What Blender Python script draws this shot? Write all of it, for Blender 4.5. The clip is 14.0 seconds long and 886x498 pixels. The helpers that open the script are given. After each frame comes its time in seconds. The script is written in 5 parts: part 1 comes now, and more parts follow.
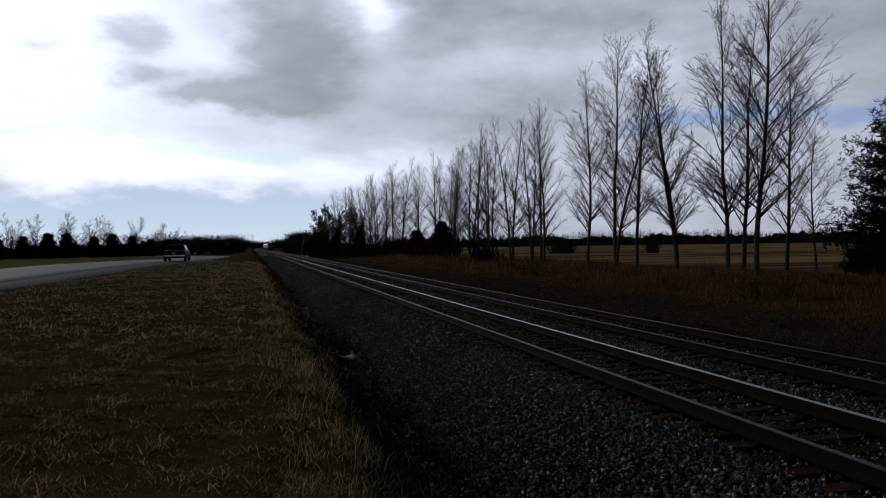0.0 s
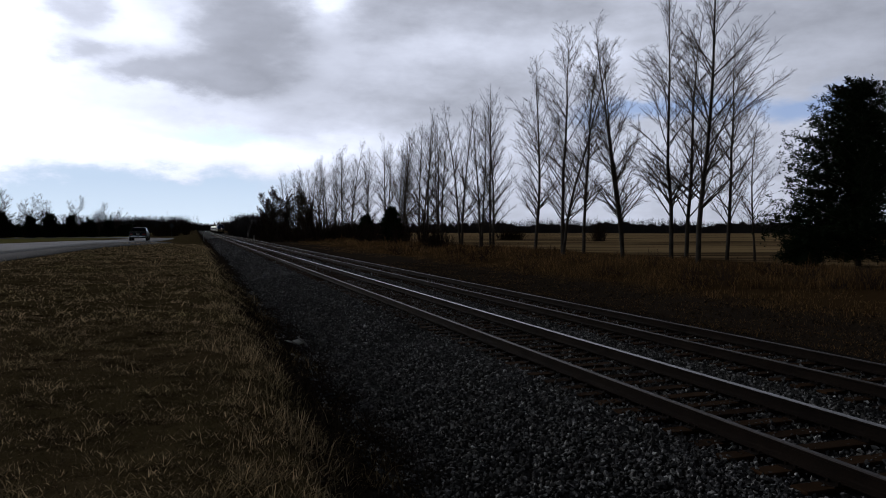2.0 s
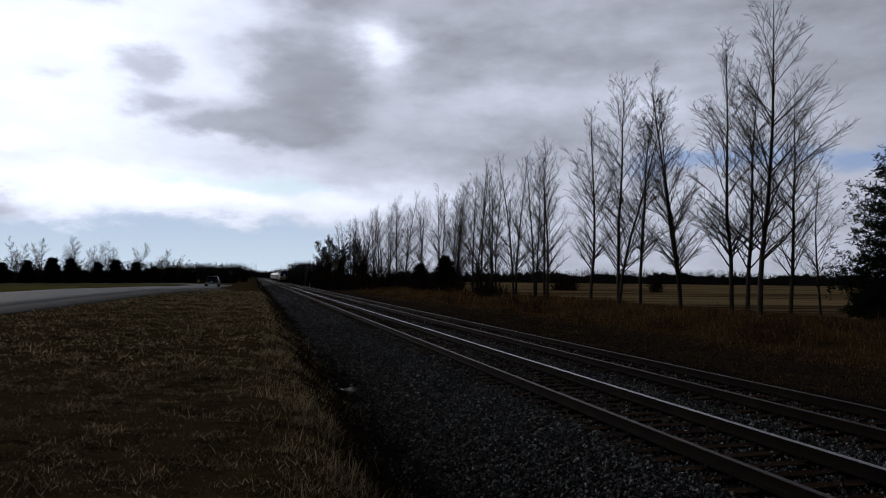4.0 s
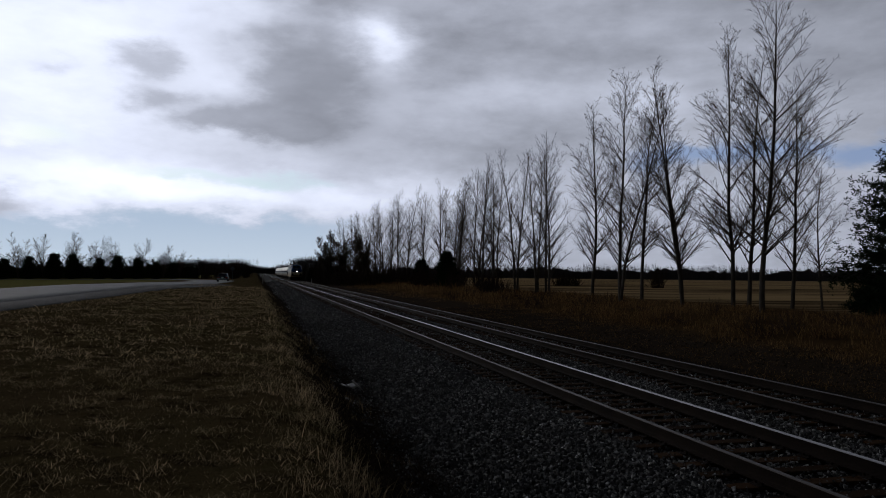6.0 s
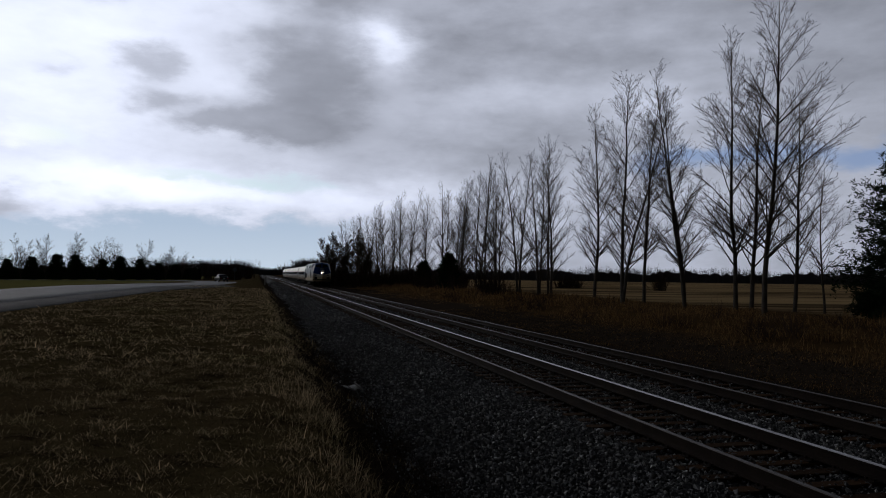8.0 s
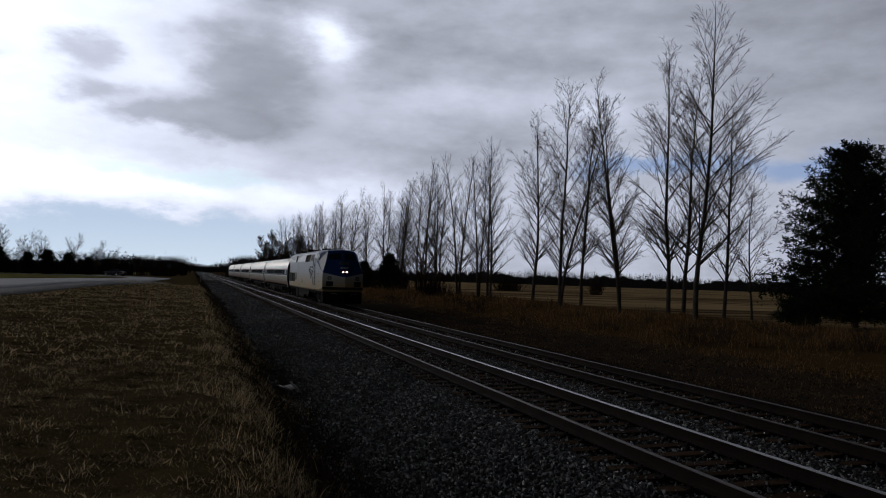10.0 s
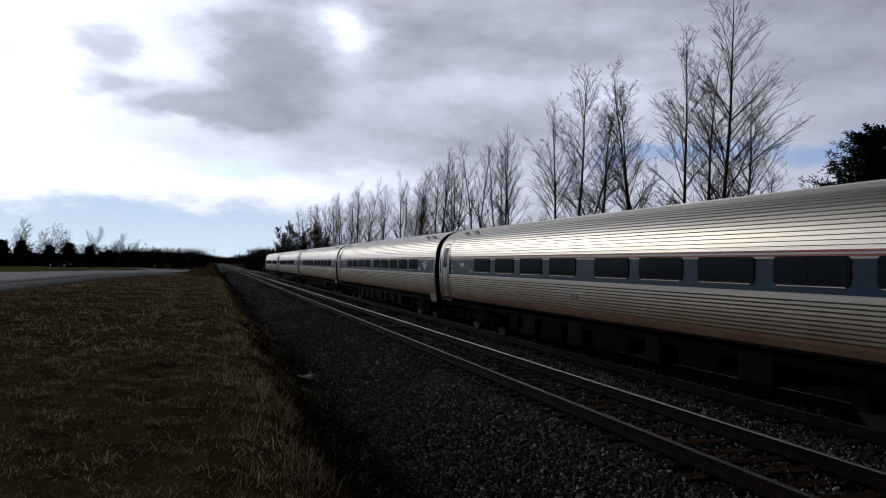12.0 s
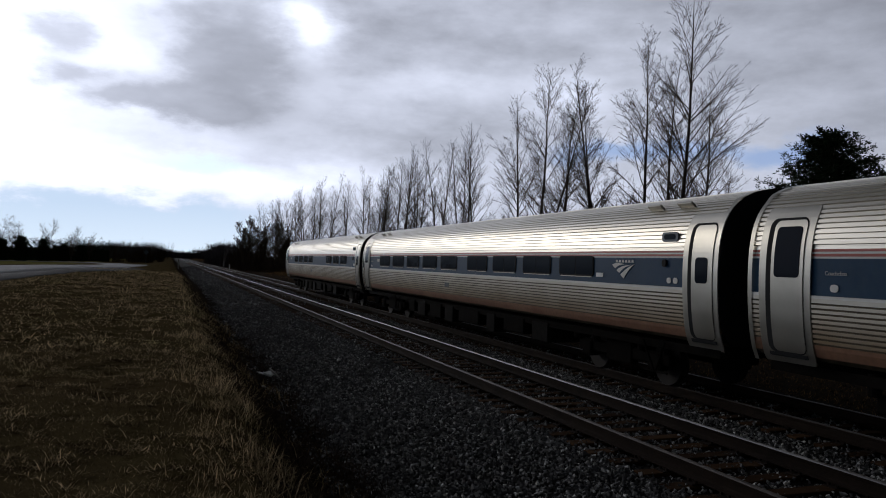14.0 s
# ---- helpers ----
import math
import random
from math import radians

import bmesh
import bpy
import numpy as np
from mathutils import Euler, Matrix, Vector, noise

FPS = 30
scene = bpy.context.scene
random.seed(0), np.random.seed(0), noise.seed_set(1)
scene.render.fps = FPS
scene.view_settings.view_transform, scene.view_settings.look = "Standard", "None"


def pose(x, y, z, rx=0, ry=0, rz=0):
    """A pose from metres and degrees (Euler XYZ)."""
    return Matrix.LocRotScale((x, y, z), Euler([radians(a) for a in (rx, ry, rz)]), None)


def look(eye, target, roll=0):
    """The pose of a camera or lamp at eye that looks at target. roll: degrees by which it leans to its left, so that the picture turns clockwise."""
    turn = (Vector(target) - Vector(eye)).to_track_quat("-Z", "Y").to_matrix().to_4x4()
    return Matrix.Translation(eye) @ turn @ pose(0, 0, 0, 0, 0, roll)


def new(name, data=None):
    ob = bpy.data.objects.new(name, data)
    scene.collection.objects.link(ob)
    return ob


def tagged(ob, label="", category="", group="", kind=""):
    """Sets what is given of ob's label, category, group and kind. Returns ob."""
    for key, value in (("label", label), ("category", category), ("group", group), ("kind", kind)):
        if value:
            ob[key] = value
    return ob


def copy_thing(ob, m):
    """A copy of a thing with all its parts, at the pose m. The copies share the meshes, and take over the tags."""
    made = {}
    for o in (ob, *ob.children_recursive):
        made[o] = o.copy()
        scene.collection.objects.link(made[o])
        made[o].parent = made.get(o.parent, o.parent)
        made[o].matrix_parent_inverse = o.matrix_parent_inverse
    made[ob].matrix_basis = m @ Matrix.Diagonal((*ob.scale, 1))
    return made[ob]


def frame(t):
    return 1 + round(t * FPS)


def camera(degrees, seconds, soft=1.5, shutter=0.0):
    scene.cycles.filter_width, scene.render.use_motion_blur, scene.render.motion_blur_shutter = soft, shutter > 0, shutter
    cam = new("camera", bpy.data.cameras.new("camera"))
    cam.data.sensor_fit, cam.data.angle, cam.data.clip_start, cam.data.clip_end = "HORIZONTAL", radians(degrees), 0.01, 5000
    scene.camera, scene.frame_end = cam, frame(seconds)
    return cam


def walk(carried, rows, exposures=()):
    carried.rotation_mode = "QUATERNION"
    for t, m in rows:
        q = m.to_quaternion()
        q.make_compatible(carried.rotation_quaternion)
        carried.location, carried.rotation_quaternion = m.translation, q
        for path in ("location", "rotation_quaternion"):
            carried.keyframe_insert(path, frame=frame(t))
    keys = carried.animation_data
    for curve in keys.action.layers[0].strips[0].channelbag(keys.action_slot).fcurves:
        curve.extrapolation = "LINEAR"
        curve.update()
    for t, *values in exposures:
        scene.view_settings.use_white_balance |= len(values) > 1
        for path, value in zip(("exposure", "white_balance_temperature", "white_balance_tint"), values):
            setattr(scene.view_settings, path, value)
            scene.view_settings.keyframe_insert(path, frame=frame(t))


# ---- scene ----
cam = camera(61.12, 14.0, soft=1.0)
# seconds, x, y, z, pitch, roll, yaw of the hand-held camera
PATH = [
    (0.0, -0.005, 0.012, 2.184, -0.41, 0.80, -14.38),
    (0.5, -0.008, -0.002, 2.194, -0.49, 0.57, -13.22),
    (1.0, -0.009, 0.004, 2.204, 0.74, 0.16, -13.16),
    (1.5, -0.003, 0.005, 2.197, -2.46, 0.43, -15.15),
    (2.0, 0.001, -0.001, 2.192, -1.54, -0.08, -18.23),
    (2.5, 0.004, -0.001, 2.191, -1.27, 0.28, -15.54),
    (3.0, 0.001, -0.004, 2.197, 1.39, -0.55, -15.98),
    (3.5, -0.002, 0.001, 2.195, 1.31, -0.78, -15.28),
    (4.0, 0.003, 0.001, 2.195, 2.19, -0.61, -14.14),
    (4.2, 0.001, -0.001, 2.192, 1.65, -0.58, -13.45),
    (6.5, -0.001, 0.005, 2.199, 2.07, -0.57, -14.12),
    (7.0, -0.001, 0.003, 2.195, 2.41, -0.85, -13.82),
    (7.5, -0.003, 0.004, 2.196, 1.80, -0.82, -13.71),
    (8.0, -0.005, 0.002, 2.197, 2.00, -0.77, -13.87),
    (8.5, -0.003, -0.003, 2.198, 1.77, -1.01, -14.40),
    (8.7, -0.002, -0.004, 2.199, 1.39, -0.70, -16.24),
    (10.8, -0.000, -0.004, 2.189, 2.47, -1.91, -18.57),
    (11.0, 0.001, 0.002, 2.197, 2.40, -2.34, -17.81),
    (11.5, 0.002, 0.001, 2.186, 1.90, -2.57, -17.16),
    (12.0, 0.005, -0.001, 2.188, 1.34, -1.36, -17.11),
    (12.5, 0.008, -0.010, 2.195, 1.00, -1.37, -17.54),
    (13.0, 0.008, 0.000, 2.186, 0.01, -1.40, -18.26),
    (13.5, 0.003, 0.000, 2.189, 0.54, -1.33, -18.80),
    (14.0, 0.006, -0.009, 2.194, 1.16, -1.78, -19.96),
]
walk(cam, [(t, pose(x, y, z, 90 + p, r, w)) for t, x, y, z, p, r, w in PATH], exposures=[
    (0.0, 0.0), (1.5, 0.1), (2.0, 0.2), (2.5, 0.15), (3.5, 0.0), (4.2, -0.05), (6.3, -0.22), (8.7, -0.2), (10.8, 0.12), (12.0, 0.16), (12.5, 0.03), (13.0, 0.13), (14.0, 0.24)])

# ---- world: broken cloud with the sun behind it, ahead and to the left ----
SUN_AZ, SUN_EL = -26.0, 16.0          # degrees from the track's line to the right, degrees up


class Nodes:
    """Short hand for building node trees."""

    def __init__(self, tree):
        self.tree = tree
        tree.nodes.clear()

    def add(self, kind, **kw):
        n = self.tree.nodes.new(kind)
        ins = kw.pop("ins", {})
        for k, v in kw.items():
            setattr(n, k, v)
        for k, v in ins.items():
            self.put(n.inputs[k], v)
        return n

    def put(self, sock, v):
        if hasattr(v, "is_output"):
            self.tree.links.new(v, sock)
        elif hasattr(v, "outputs"):
            self.tree.links.new(v.outputs[0], sock)
        else:
            sock.default_value = v

    def m(self, op, a, b=0.0, c=0.0, clamp=False):
        n = self.tree.nodes.new("ShaderNodeMath")
        n.operation, n.use_clamp = op, clamp
        for s, v in zip(n.inputs, (a, b, c)):
            self.put(s, v)
        return n.outputs[0]

    def mix(self, f, a, b, blend="MIX"):
        n = self.tree.nodes.new("ShaderNodeMix")
        n.data_type, n.blend_type = "RGBA", blend
        self.put(n.inputs[0], f)
        for s, v in ((n.inputs[6], a), (n.inputs[7], b)):
            self.put(s, (*v, 1.0) if isinstance(v, tuple) and len(v) == 3 else v)
        return n.outputs[2]

    def noise(self, vec, scale, detail=4.0, rough=0.55, distort=0.0):
        n = self.add("ShaderNodeTexNoise", ins={"Scale": scale, "Detail": detail, "Roughness": rough, "Distortion": distort})
        if vec is not None:
            self.put(n.inputs["Vector"], vec)
        return n.outputs["Fac"]

    def ramp(self, fac, *stops):
        n = self.tree.nodes.new("ShaderNodeValToRGB")
        el = n.color_ramp.elements
        while len(el) < len(stops):
            el.new(0.5)
        for e, (p, c) in zip(el, stops):
            e.position, e.color = p, (*c, 1.0) if len(c) == 3 else c
        self.put(n.inputs[0], fac)
        return n.outputs[0]


def make_world():
    w = bpy.data.worlds.new("overcast_sky")
    scene.world = w
    w.use_nodes = True
    k = Nodes(w.node_tree)
    sky = k.add("ShaderNodeTexSky", sky_type="NISHITA", sun_disc=False, sun_elevation=radians(SUN_EL), sun_rotation=radians(SUN_AZ), air_density=1.0, dust_density=1.0)
    d = k.add("ShaderNodeTexCoord").outputs["Generated"]
    sep = k.add("ShaderNodeSeparateXYZ", ins={0: d})
    x, y, z = sep.outputs
    az = k.m("MULTIPLY", k.m("ARCTAN2", x, y), 57.2958)
    el = k.m("MULTIPLY", k.m("ARCSINE", z), 57.2958)
    # ragged cloud edges: the coordinates are pushed about by noise at two scales
    comb = k.add("ShaderNodeCombineXYZ", ins={0: k.m("MULTIPLY", az, 0.06), 1: k.m("MULTIPLY", el, 0.13), 2: 0.0}).outputs[0]
    n1 = k.add("ShaderNodeTexNoise", ins={"Vector": comb, "Scale": 1.7, "Detail": 9.0, "Roughness": 0.58})
    cs = k.add("ShaderNodeSeparateColor", ins={0: n1.outputs["Color"]})
    waz = k.m("ADD", az, k.m("MULTIPLY", k.m("SUBTRACT", cs.outputs[0], 0.5), 11.0))
    wel = k.m("ADD", el, k.m("MULTIPLY", k.m("SUBTRACT", cs.outputs[1], 0.5), 6.0))

    def lump(a, e, sa, se, amp, tilt=0.0):
        u = k.m("SUBTRACT", waz, a)
        v = k.m("SUBTRACT", k.m("SUBTRACT", wel, e), k.m("MULTIPLY", u, tilt))
        q = k.m("ADD", k.m("POWER", k.m("ABSOLUTE", k.m("DIVIDE", u, sa)), 2.0), k.m("POWER", k.m("ABSOLUTE", k.m("DIVIDE", v, se)), 2.0))
        return k.m("MULTIPLY", k.m("EXPONENT", k.m("MULTIPLY", q, -1.0)), amp)

    def total(rows):
        s = None
        for r in rows:
            s = lump(*r) if s is None else k.m("ADD", s, lump(*r))
        return s

    def smooth(v, lo, hi, a=0.0, b=1.0):
        return k.add("ShaderNodeMapRange", interpolation_type="SMOOTHSTEP", ins={0: v, 1: lo, 2: hi, 3: a, 4: b}).outputs[0]

    billow = k.m("SUBTRACT", k.noise(comb, 4.2, 9.0, 0.6), 0.5)
    drift = k.m("SUBTRACT", k.noise(k.add("ShaderNodeMapping", ins={0: comb, 3: (0.85, 1.2, 1.0)}).outputs[0], 2.2, 6.0, 0.5), 0.5)
    # light through the cloud: thin towards the sun
    bright = total(((-13.0, 16.0, 16.0, 12.0, 0.62), (-50.0, 8.0, 40.0, 12.0, 0.20), (8.6, 17.4, 2.6, 2.0, 0.60), (-6.0, 5.6, 15.0, 1.7, 0.50), (7.4, 4.6, 3.4, 1.3, 0.22),
                    (18.5, 13.4, 4.5, 1.0, 0.12), (29.0, 13.0, 5.0, 2.2, 0.14), (16.0, 6.3, 12.0, 1.4, 0.10), (24.0, 5.0, 20.0, 3.0, 0.05)))
    # grey bellies of the nearer clouds, with crisp edges
    belly = total(((3.6, 14.2, 5.4, 4.0, 1.0), (0.6, 10.8, 5.0, 1.5, 0.75), (-8.2, 15.3, 2.6, 1.5, 0.8), (-6.4, 12.5, 2.6, 1.2, 0.8), (-4.0, 10.3, 3.6, 0.9, 0.7), (-12.0, 20.0, 4.0, 1.5, 0.7), (5.0, 20.5, 6.0, 2.0, 0.7),
                   (-16.8, 4.3, 3.4, 1.3, 0.7), (-13.5, 14.0, 2.0, 0.8, 0.45)))
    cover = smooth(k.m("ADD", belly, k.m("MULTIPLY", billow, 0.9)), 0.12, 0.95)
    veil = total(((17.0, 17.5, 10.0, 2.6, 0.12), (16.0, 9.6, 8.0, 1.8, 0.10), (40.0, 15.0, 10.0, 3.0, 0.06)))
    # deck thin around the sun; unseen overhead and behind, made near-black to darken ground
    side = k.m("ADD", k.m("MAXIMUM", k.m("MULTIPLY", x, -0.36), k.m("MULTIPLY", x, -0.06)), y)
    deck = smooth(k.m("SUBTRACT", side, k.m("MULTIPLY", z, 0.9)), -0.1, 0.62, 0.013, 0.51)
    lum = k.m("ADD", k.m("SUBTRACT", k.m("ADD", bright, deck), veil), k.m("MULTIPLY", k.m("ADD", k.m("MULTIPLY", billow, 0.8), drift), k.m("MULTIPLY", deck, 0.72)))
    lum = k.m("MULTIPLY", lum, k.m("SUBTRACT", 1.0, k.m("MULTIPLY", cover, 0.46)))
    lum = k.m("MAXIMUM", lum, 0.014)
    grey = k.mix(1.0, k.add("ShaderNodeCombineColor", ins={0: lum, 1: lum, 2: lum}).outputs[0], (0.89, 0.95, 1.14), "MULTIPLY")
    # the blue-grey bank low over the horizon
    bank = k.m("MULTIPLY", smooth(k.m("ADD", wel, k.m("MULTIPLY", billow, 2.0)), 4.2, 3.2), k.add("ShaderNodeMapRange", ins={0: az, 1: 9.0, 2: 4.0}).outputs[0])
    low = k.mix(k.add("ShaderNodeMapRange", ins={0: el, 1: 0.0, 2: 3.5}).outputs[0], (0.64, 0.75, 0.88), (0.50, 0.62, 0.79))
    grey = k.mix(bank, grey, low)
    # gaps of blue sky
    gap = total(((-15.0, 9.4, 4.0, 1.5, 0.9), (1.6, 6.8, 5.0, 0.9, 0.8), (-6.5, 7.0, 4.5, 0.7, 0.6), (33.5, 8.4, 8.0, 0.9, 1.0, 0.07), (45.0, 9.2, 4.0, 1.6, 0.9)))
    gap = smooth(k.m("ADD", gap, k.m("MULTIPLY", billow, 0.8)), 0.25, 0.95, 0.0, 0.9)
    blue = k.mix(1.0, sky, (0.10, 0.10, 0.10), "MULTIPLY")
    near_sun = k.add("ShaderNodeMapRange", ins={0: az, 1: 6.0, 2: 24.0}).outputs[0]
    bluer = k.mix(0.75, blue, k.mix(near_sun, (0.56, 0.80, 0.97), (0.24, 0.34, 0.62)))
    col = k.mix(gap, grey, bluer)
    bg = k.add("ShaderNodeBackground", ins={"Color": col, "Strength": 1.0})
    k.add("ShaderNodeOutputWorld", ins={"Surface": bg})


make_world()
sun = new("sun", bpy.data.lights.new("sun", "SUN"))
sun.data.energy, sun.data.angle, sun.data.color = 0.32, radians(14), (1.0, 0.93, 0.82)
sa, se = radians(SUN_AZ), radians(SUN_EL)
sun.matrix_world = look((0, 0, 30), (-30 * math.sin(sa) * math.cos(se), -30 * math.cos(sa) * math.cos(se), 30 - 30 * math.sin(se)))


# ---- materials ----
def material(name, build, rough=0.8, metal=0.0, spec=0.4, thin=0.0):
    """build(k, obj, geo) gives the colour socket and, where wanted, a height for the bump."""
    mt = bpy.data.materials.new(name)
    mt.use_nodes = True
    k = Nodes(mt.node_tree)
    obj = k.add("ShaderNodeTexCoord").outputs["Object"]
    geo = k.add("ShaderNodeNewGeometry")
    bs = k.add("ShaderNodeBsdfPrincipled", ins={"Roughness": rough, "Metallic": metal, "Specular IOR Level": spec})
    made = build(k, obj, geo)
    if not isinstance(made, dict):
        made = {"col": made}
    k.put(bs.inputs["Base Color"], made["col"])
    if "rough" in made:
        k.put(bs.inputs["Roughness"], made["rough"])
    if "metal" in made:
        k.put(bs.inputs["Metallic"], made["metal"])
    if "bump" in made:
        h, dist = made["bump"]
        k.put(bs.inputs["Normal"], k.add("ShaderNodeBump", ins={"Height": h, "Distance": dist, "Strength": 1.0}).outputs[0])
    out = bs
    if thin:                            # light comes through dry blades
        tl = k.add("ShaderNodeBsdfTranslucent")
        k.put(tl.inputs["Color"], made["col"])
        out = k.add("ShaderNodeMixShader", ins={0: thin, 1: bs, 2: tl})
    k.add("ShaderNodeOutputMaterial", ins={"Surface": out})
    return mt


def grainy(a, b, scale, fine, c=None, bump=0.0):
    """Two scales of mottling between the colours a and b, with flecks of c."""
    def build(k, obj, geo):
        n1, n2 = k.noise(obj, scale, 5.0), k.noise(obj, fine, 3.0, 0.6)
        col = k.mix(k.add("ShaderNodeMapRange", ins={0: n1, 1: 0.3, 2: 0.7}).outputs[0], a, b)
        col = k.mix(k.m("MULTIPLY", k.m("SUBTRACT", n2, 0.35, clamp=True), 1.2), col, c or tuple(v * 0.5 for v in a))
        return {"col": col, "bump": (n2, bump)} if bump else {"col": col}
    return build


def by_island(a, b, amount=1.0):
    """Each loose piece of a mesh has its own shade between a and b."""
    def build(k, obj, geo):
        n = k.noise(obj, 30.0, 3.0)
        f = k.m("ADD", k.m("MULTIPLY", k.m("POWER", geo.outputs["Random Per Island"], amount), 0.8), k.m("MULTIPLY", n, 0.2))
        return k.mix(f, a, b)
    return build


def by_object(a, b, scale):
    def build(k, obj, geo):
        r = k.add("ShaderNodeObjectInfo").outputs["Random"]
        n = k.noise(obj, scale, 6.0, 0.65)
        f = k.m("ADD", k.m("MULTIPLY", r, 0.5), k.m("MULTIPLY", n, 0.5))
        return {"col": k.mix(f, a, b), "bump": (n, 0.01)}
    return build


def plain(col, wear=0.15, scale=8.0):
    def build(k, obj, geo):
        n = k.noise(obj, scale, 6.0, 0.6)
        return k.mix(k.m("MULTIPLY", n, wear * 2), col, tuple(v * 0.55 for v in col))
    return build


def turf(k, obj, geo):
    n1, n2, n3 = k.noise(obj, 0.22, 5.0), k.noise(obj, 2.3, 8.0, 0.72), k.noise(obj, 34.0, 4.0, 0.7)
    col = k.mix(k.add("ShaderNodeMapRange", ins={0: n1, 1: 0.35, 2: 0.65}).outputs[0], (0.120, 0.086, 0.044), (0.100, 0.080, 0.036))
    col = k.mix(k.add("ShaderNodeMapRange", ins={0: n2, 1: 0.48, 2: 0.66}).outputs[0], col, (0.026, 0.018, 0.010))
    col = k.mix(k.add("ShaderNodeMapRange", ins={0: n3, 1: 0.5, 2: 0.85}).outputs[0], col, (0.19, 0.138, 0.068))
    return {"col": col, "bump": (n3, 0.05)}


def dead_grass(k, obj, geo):
    """Straw blades, olive in broad patches, each blade with its own shade."""
    f = k.m("POWER", geo.outputs["Random Per Island"], 1.7)
    straw = k.mix(f, (0.052, 0.040, 0.021), (0.76, 0.57, 0.33))
    olive = k.mix(f, (0.042, 0.042, 0.015), (0.52, 0.43, 0.20))
    n = k.noise(obj, 0.33, 4.0, 0.6)
    return k.mix(k.add("ShaderNodeMapRange", ins={0: n, 1: 0.50, 2: 0.72}).outputs[0], straw, olive)


def land(k, obj, geo):
    """The ground by its strips across the line: mown grass, ditch soil, cinders, dirt, stubble."""
    sep = k.add("ShaderNodeSeparateXYZ", ins={0: obj})
    x, y = sep.outputs[0], sep.outputs[1]
    wob = k.m("MULTIPLY", k.m("SUBTRACT", k.noise(obj, 0.9, 5.0), 0.5), 1.0)
    xx = k.m("ADD", x, wob)
    step = lambda a, b: k.add("ShaderNodeMapRange", ins={0: xx, 1: a, 2: b}).outputs[0]
    t = turf(k, obj, geo)
    n3 = k.noise(obj, 14.0, 5.0, 0.7)
    col = k.mix(step(0.75, 1.15), t["col"], k.mix(n3, (0.030, 0.024, 0.018), (0.075, 0.054, 0.036)))
    col = k.mix(step(2.0, 2.6), col, (0.025, 0.023, 0.022))
    col = k.mix(step(13.0, 14.6), col, k.mix(n3, (0.016, 0.013, 0.011), (0.085, 0.064, 0.046)))
    col = k.mix(step(18.0, 20.5), col, k.mix(n3, (0.045, 0.028, 0.014), (0.13, 0.078, 0.034)))
    rowy = k.noise(k.add("ShaderNodeMapping", ins={0: obj, 3: (0.02, 0.16, 1.0)}).outputs[0], 1.0, 5.0, 0.6)
    stub = k.mix(k.add("ShaderNodeMapRange", ins={0: rowy, 1: 0.42, 2: 0.62}).outputs[0], (0.46, 0.32, 0.16), (0.09, 0.060, 0.034))
    col = k.mix(step(40.0, 44.0), col, stub)
    lawn = k.mix(k.noise(obj, 0.4, 5.0), (0.17, 0.18, 0.055), (0.26, 0.22, 0.085))
    col = k.mix(k.add("ShaderNodeMapRange", ins={0: xx, 1: -14.0, 2: -16.0}).outputs[0], col, lawn)
    return {"col": col, "bump": (t["bump"][0], 0.03)}


M_LAND = material("land", land, 1.0, spec=0.0)
# bed near black: shade in the gaps between stones is put into its colour
M_BALLAST_SHADE = material("ballast_bed", grainy((0.007, 0.0068, 0.0068), (0.016, 0.0152, 0.015), 3.0, 40.0, (0.004, 0.004, 0.004), 0.03), 0.95, spec=0.08)
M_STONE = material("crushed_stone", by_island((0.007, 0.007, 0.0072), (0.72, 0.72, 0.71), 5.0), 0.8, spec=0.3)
M_CLOD = material("ditch_clods", by_island((0.016, 0.012, 0.008), (0.11, 0.078, 0.046), 2.0), 0.95, spec=0.1)
M_BLADE = material("dead_grass", dead_grass, 0.95, spec=0.03, thin=0.5)
M_THATCH = material("flattened_thatch", by_island((0.014, 0.010, 0.006), (0.26, 0.185, 0.095), 2.6), 0.95, spec=0.03, thin=0.2)
M_RUST = material("russet_grass", by_island((0.030, 0.019, 0.011), (0.44, 0.25, 0.095), 2.3), 0.9, spec=0.15, thin=0.35)
M_TIE = material("creosoted_timber", by_object((0.014, 0.008, 0.005), (0.080, 0.043, 0.021), 9.0), 0.95, spec=0.03)
M_RAILSIDE = material("rusty_rail_web", grainy((0.012, 0.008, 0.006), (0.026, 0.017, 0.012), 2.0, 30.0), 0.9, 0.0, 0.08)
M_RAILGLINT = material("glinting_rail_head", plain((0.40, 0.39, 0.39), 0.25, 3.0), 0.40, 1.0)
M_RAILDULL = material("rail_head_without_glint", plain((0.10, 0.088, 0.080), 0.3, 3.0), 0.55, 0.8)
M_ROAD = material("worn_asphalt", grainy((0.17, 0.165, 0.165), (0.21, 0.205, 0.20), 0.4, 25.0, (0.11, 0.105, 0.10), 0.01), 0.75, spec=0.4)
M_SHOULDER = material("dark_gravel_shoulder", grainy((0.035, 0.034, 0.033), (0.055, 0.052, 0.050), 0.8, 20.0, (0.03, 0.029, 0.028), 0.02), 0.9, spec=0.2)
M_BARK = material("grey_brown_bark", grainy((0.065, 0.052, 0.042), (0.12, 0.10, 0.082), 1.2, 14.0, (0.03, 0.024, 0.02), 0.02), 0.95, spec=0.1)
M_TWIG = material("twigs", by_island((0.05, 0.037, 0.028), (0.10, 0.07, 0.05)), 0.95, spec=0.1)
M_BRUSH = material("brushwood", by_island((0.03, 0.022, 0.018), (0.085, 0.055, 0.038)), 0.95, spec=0.1)
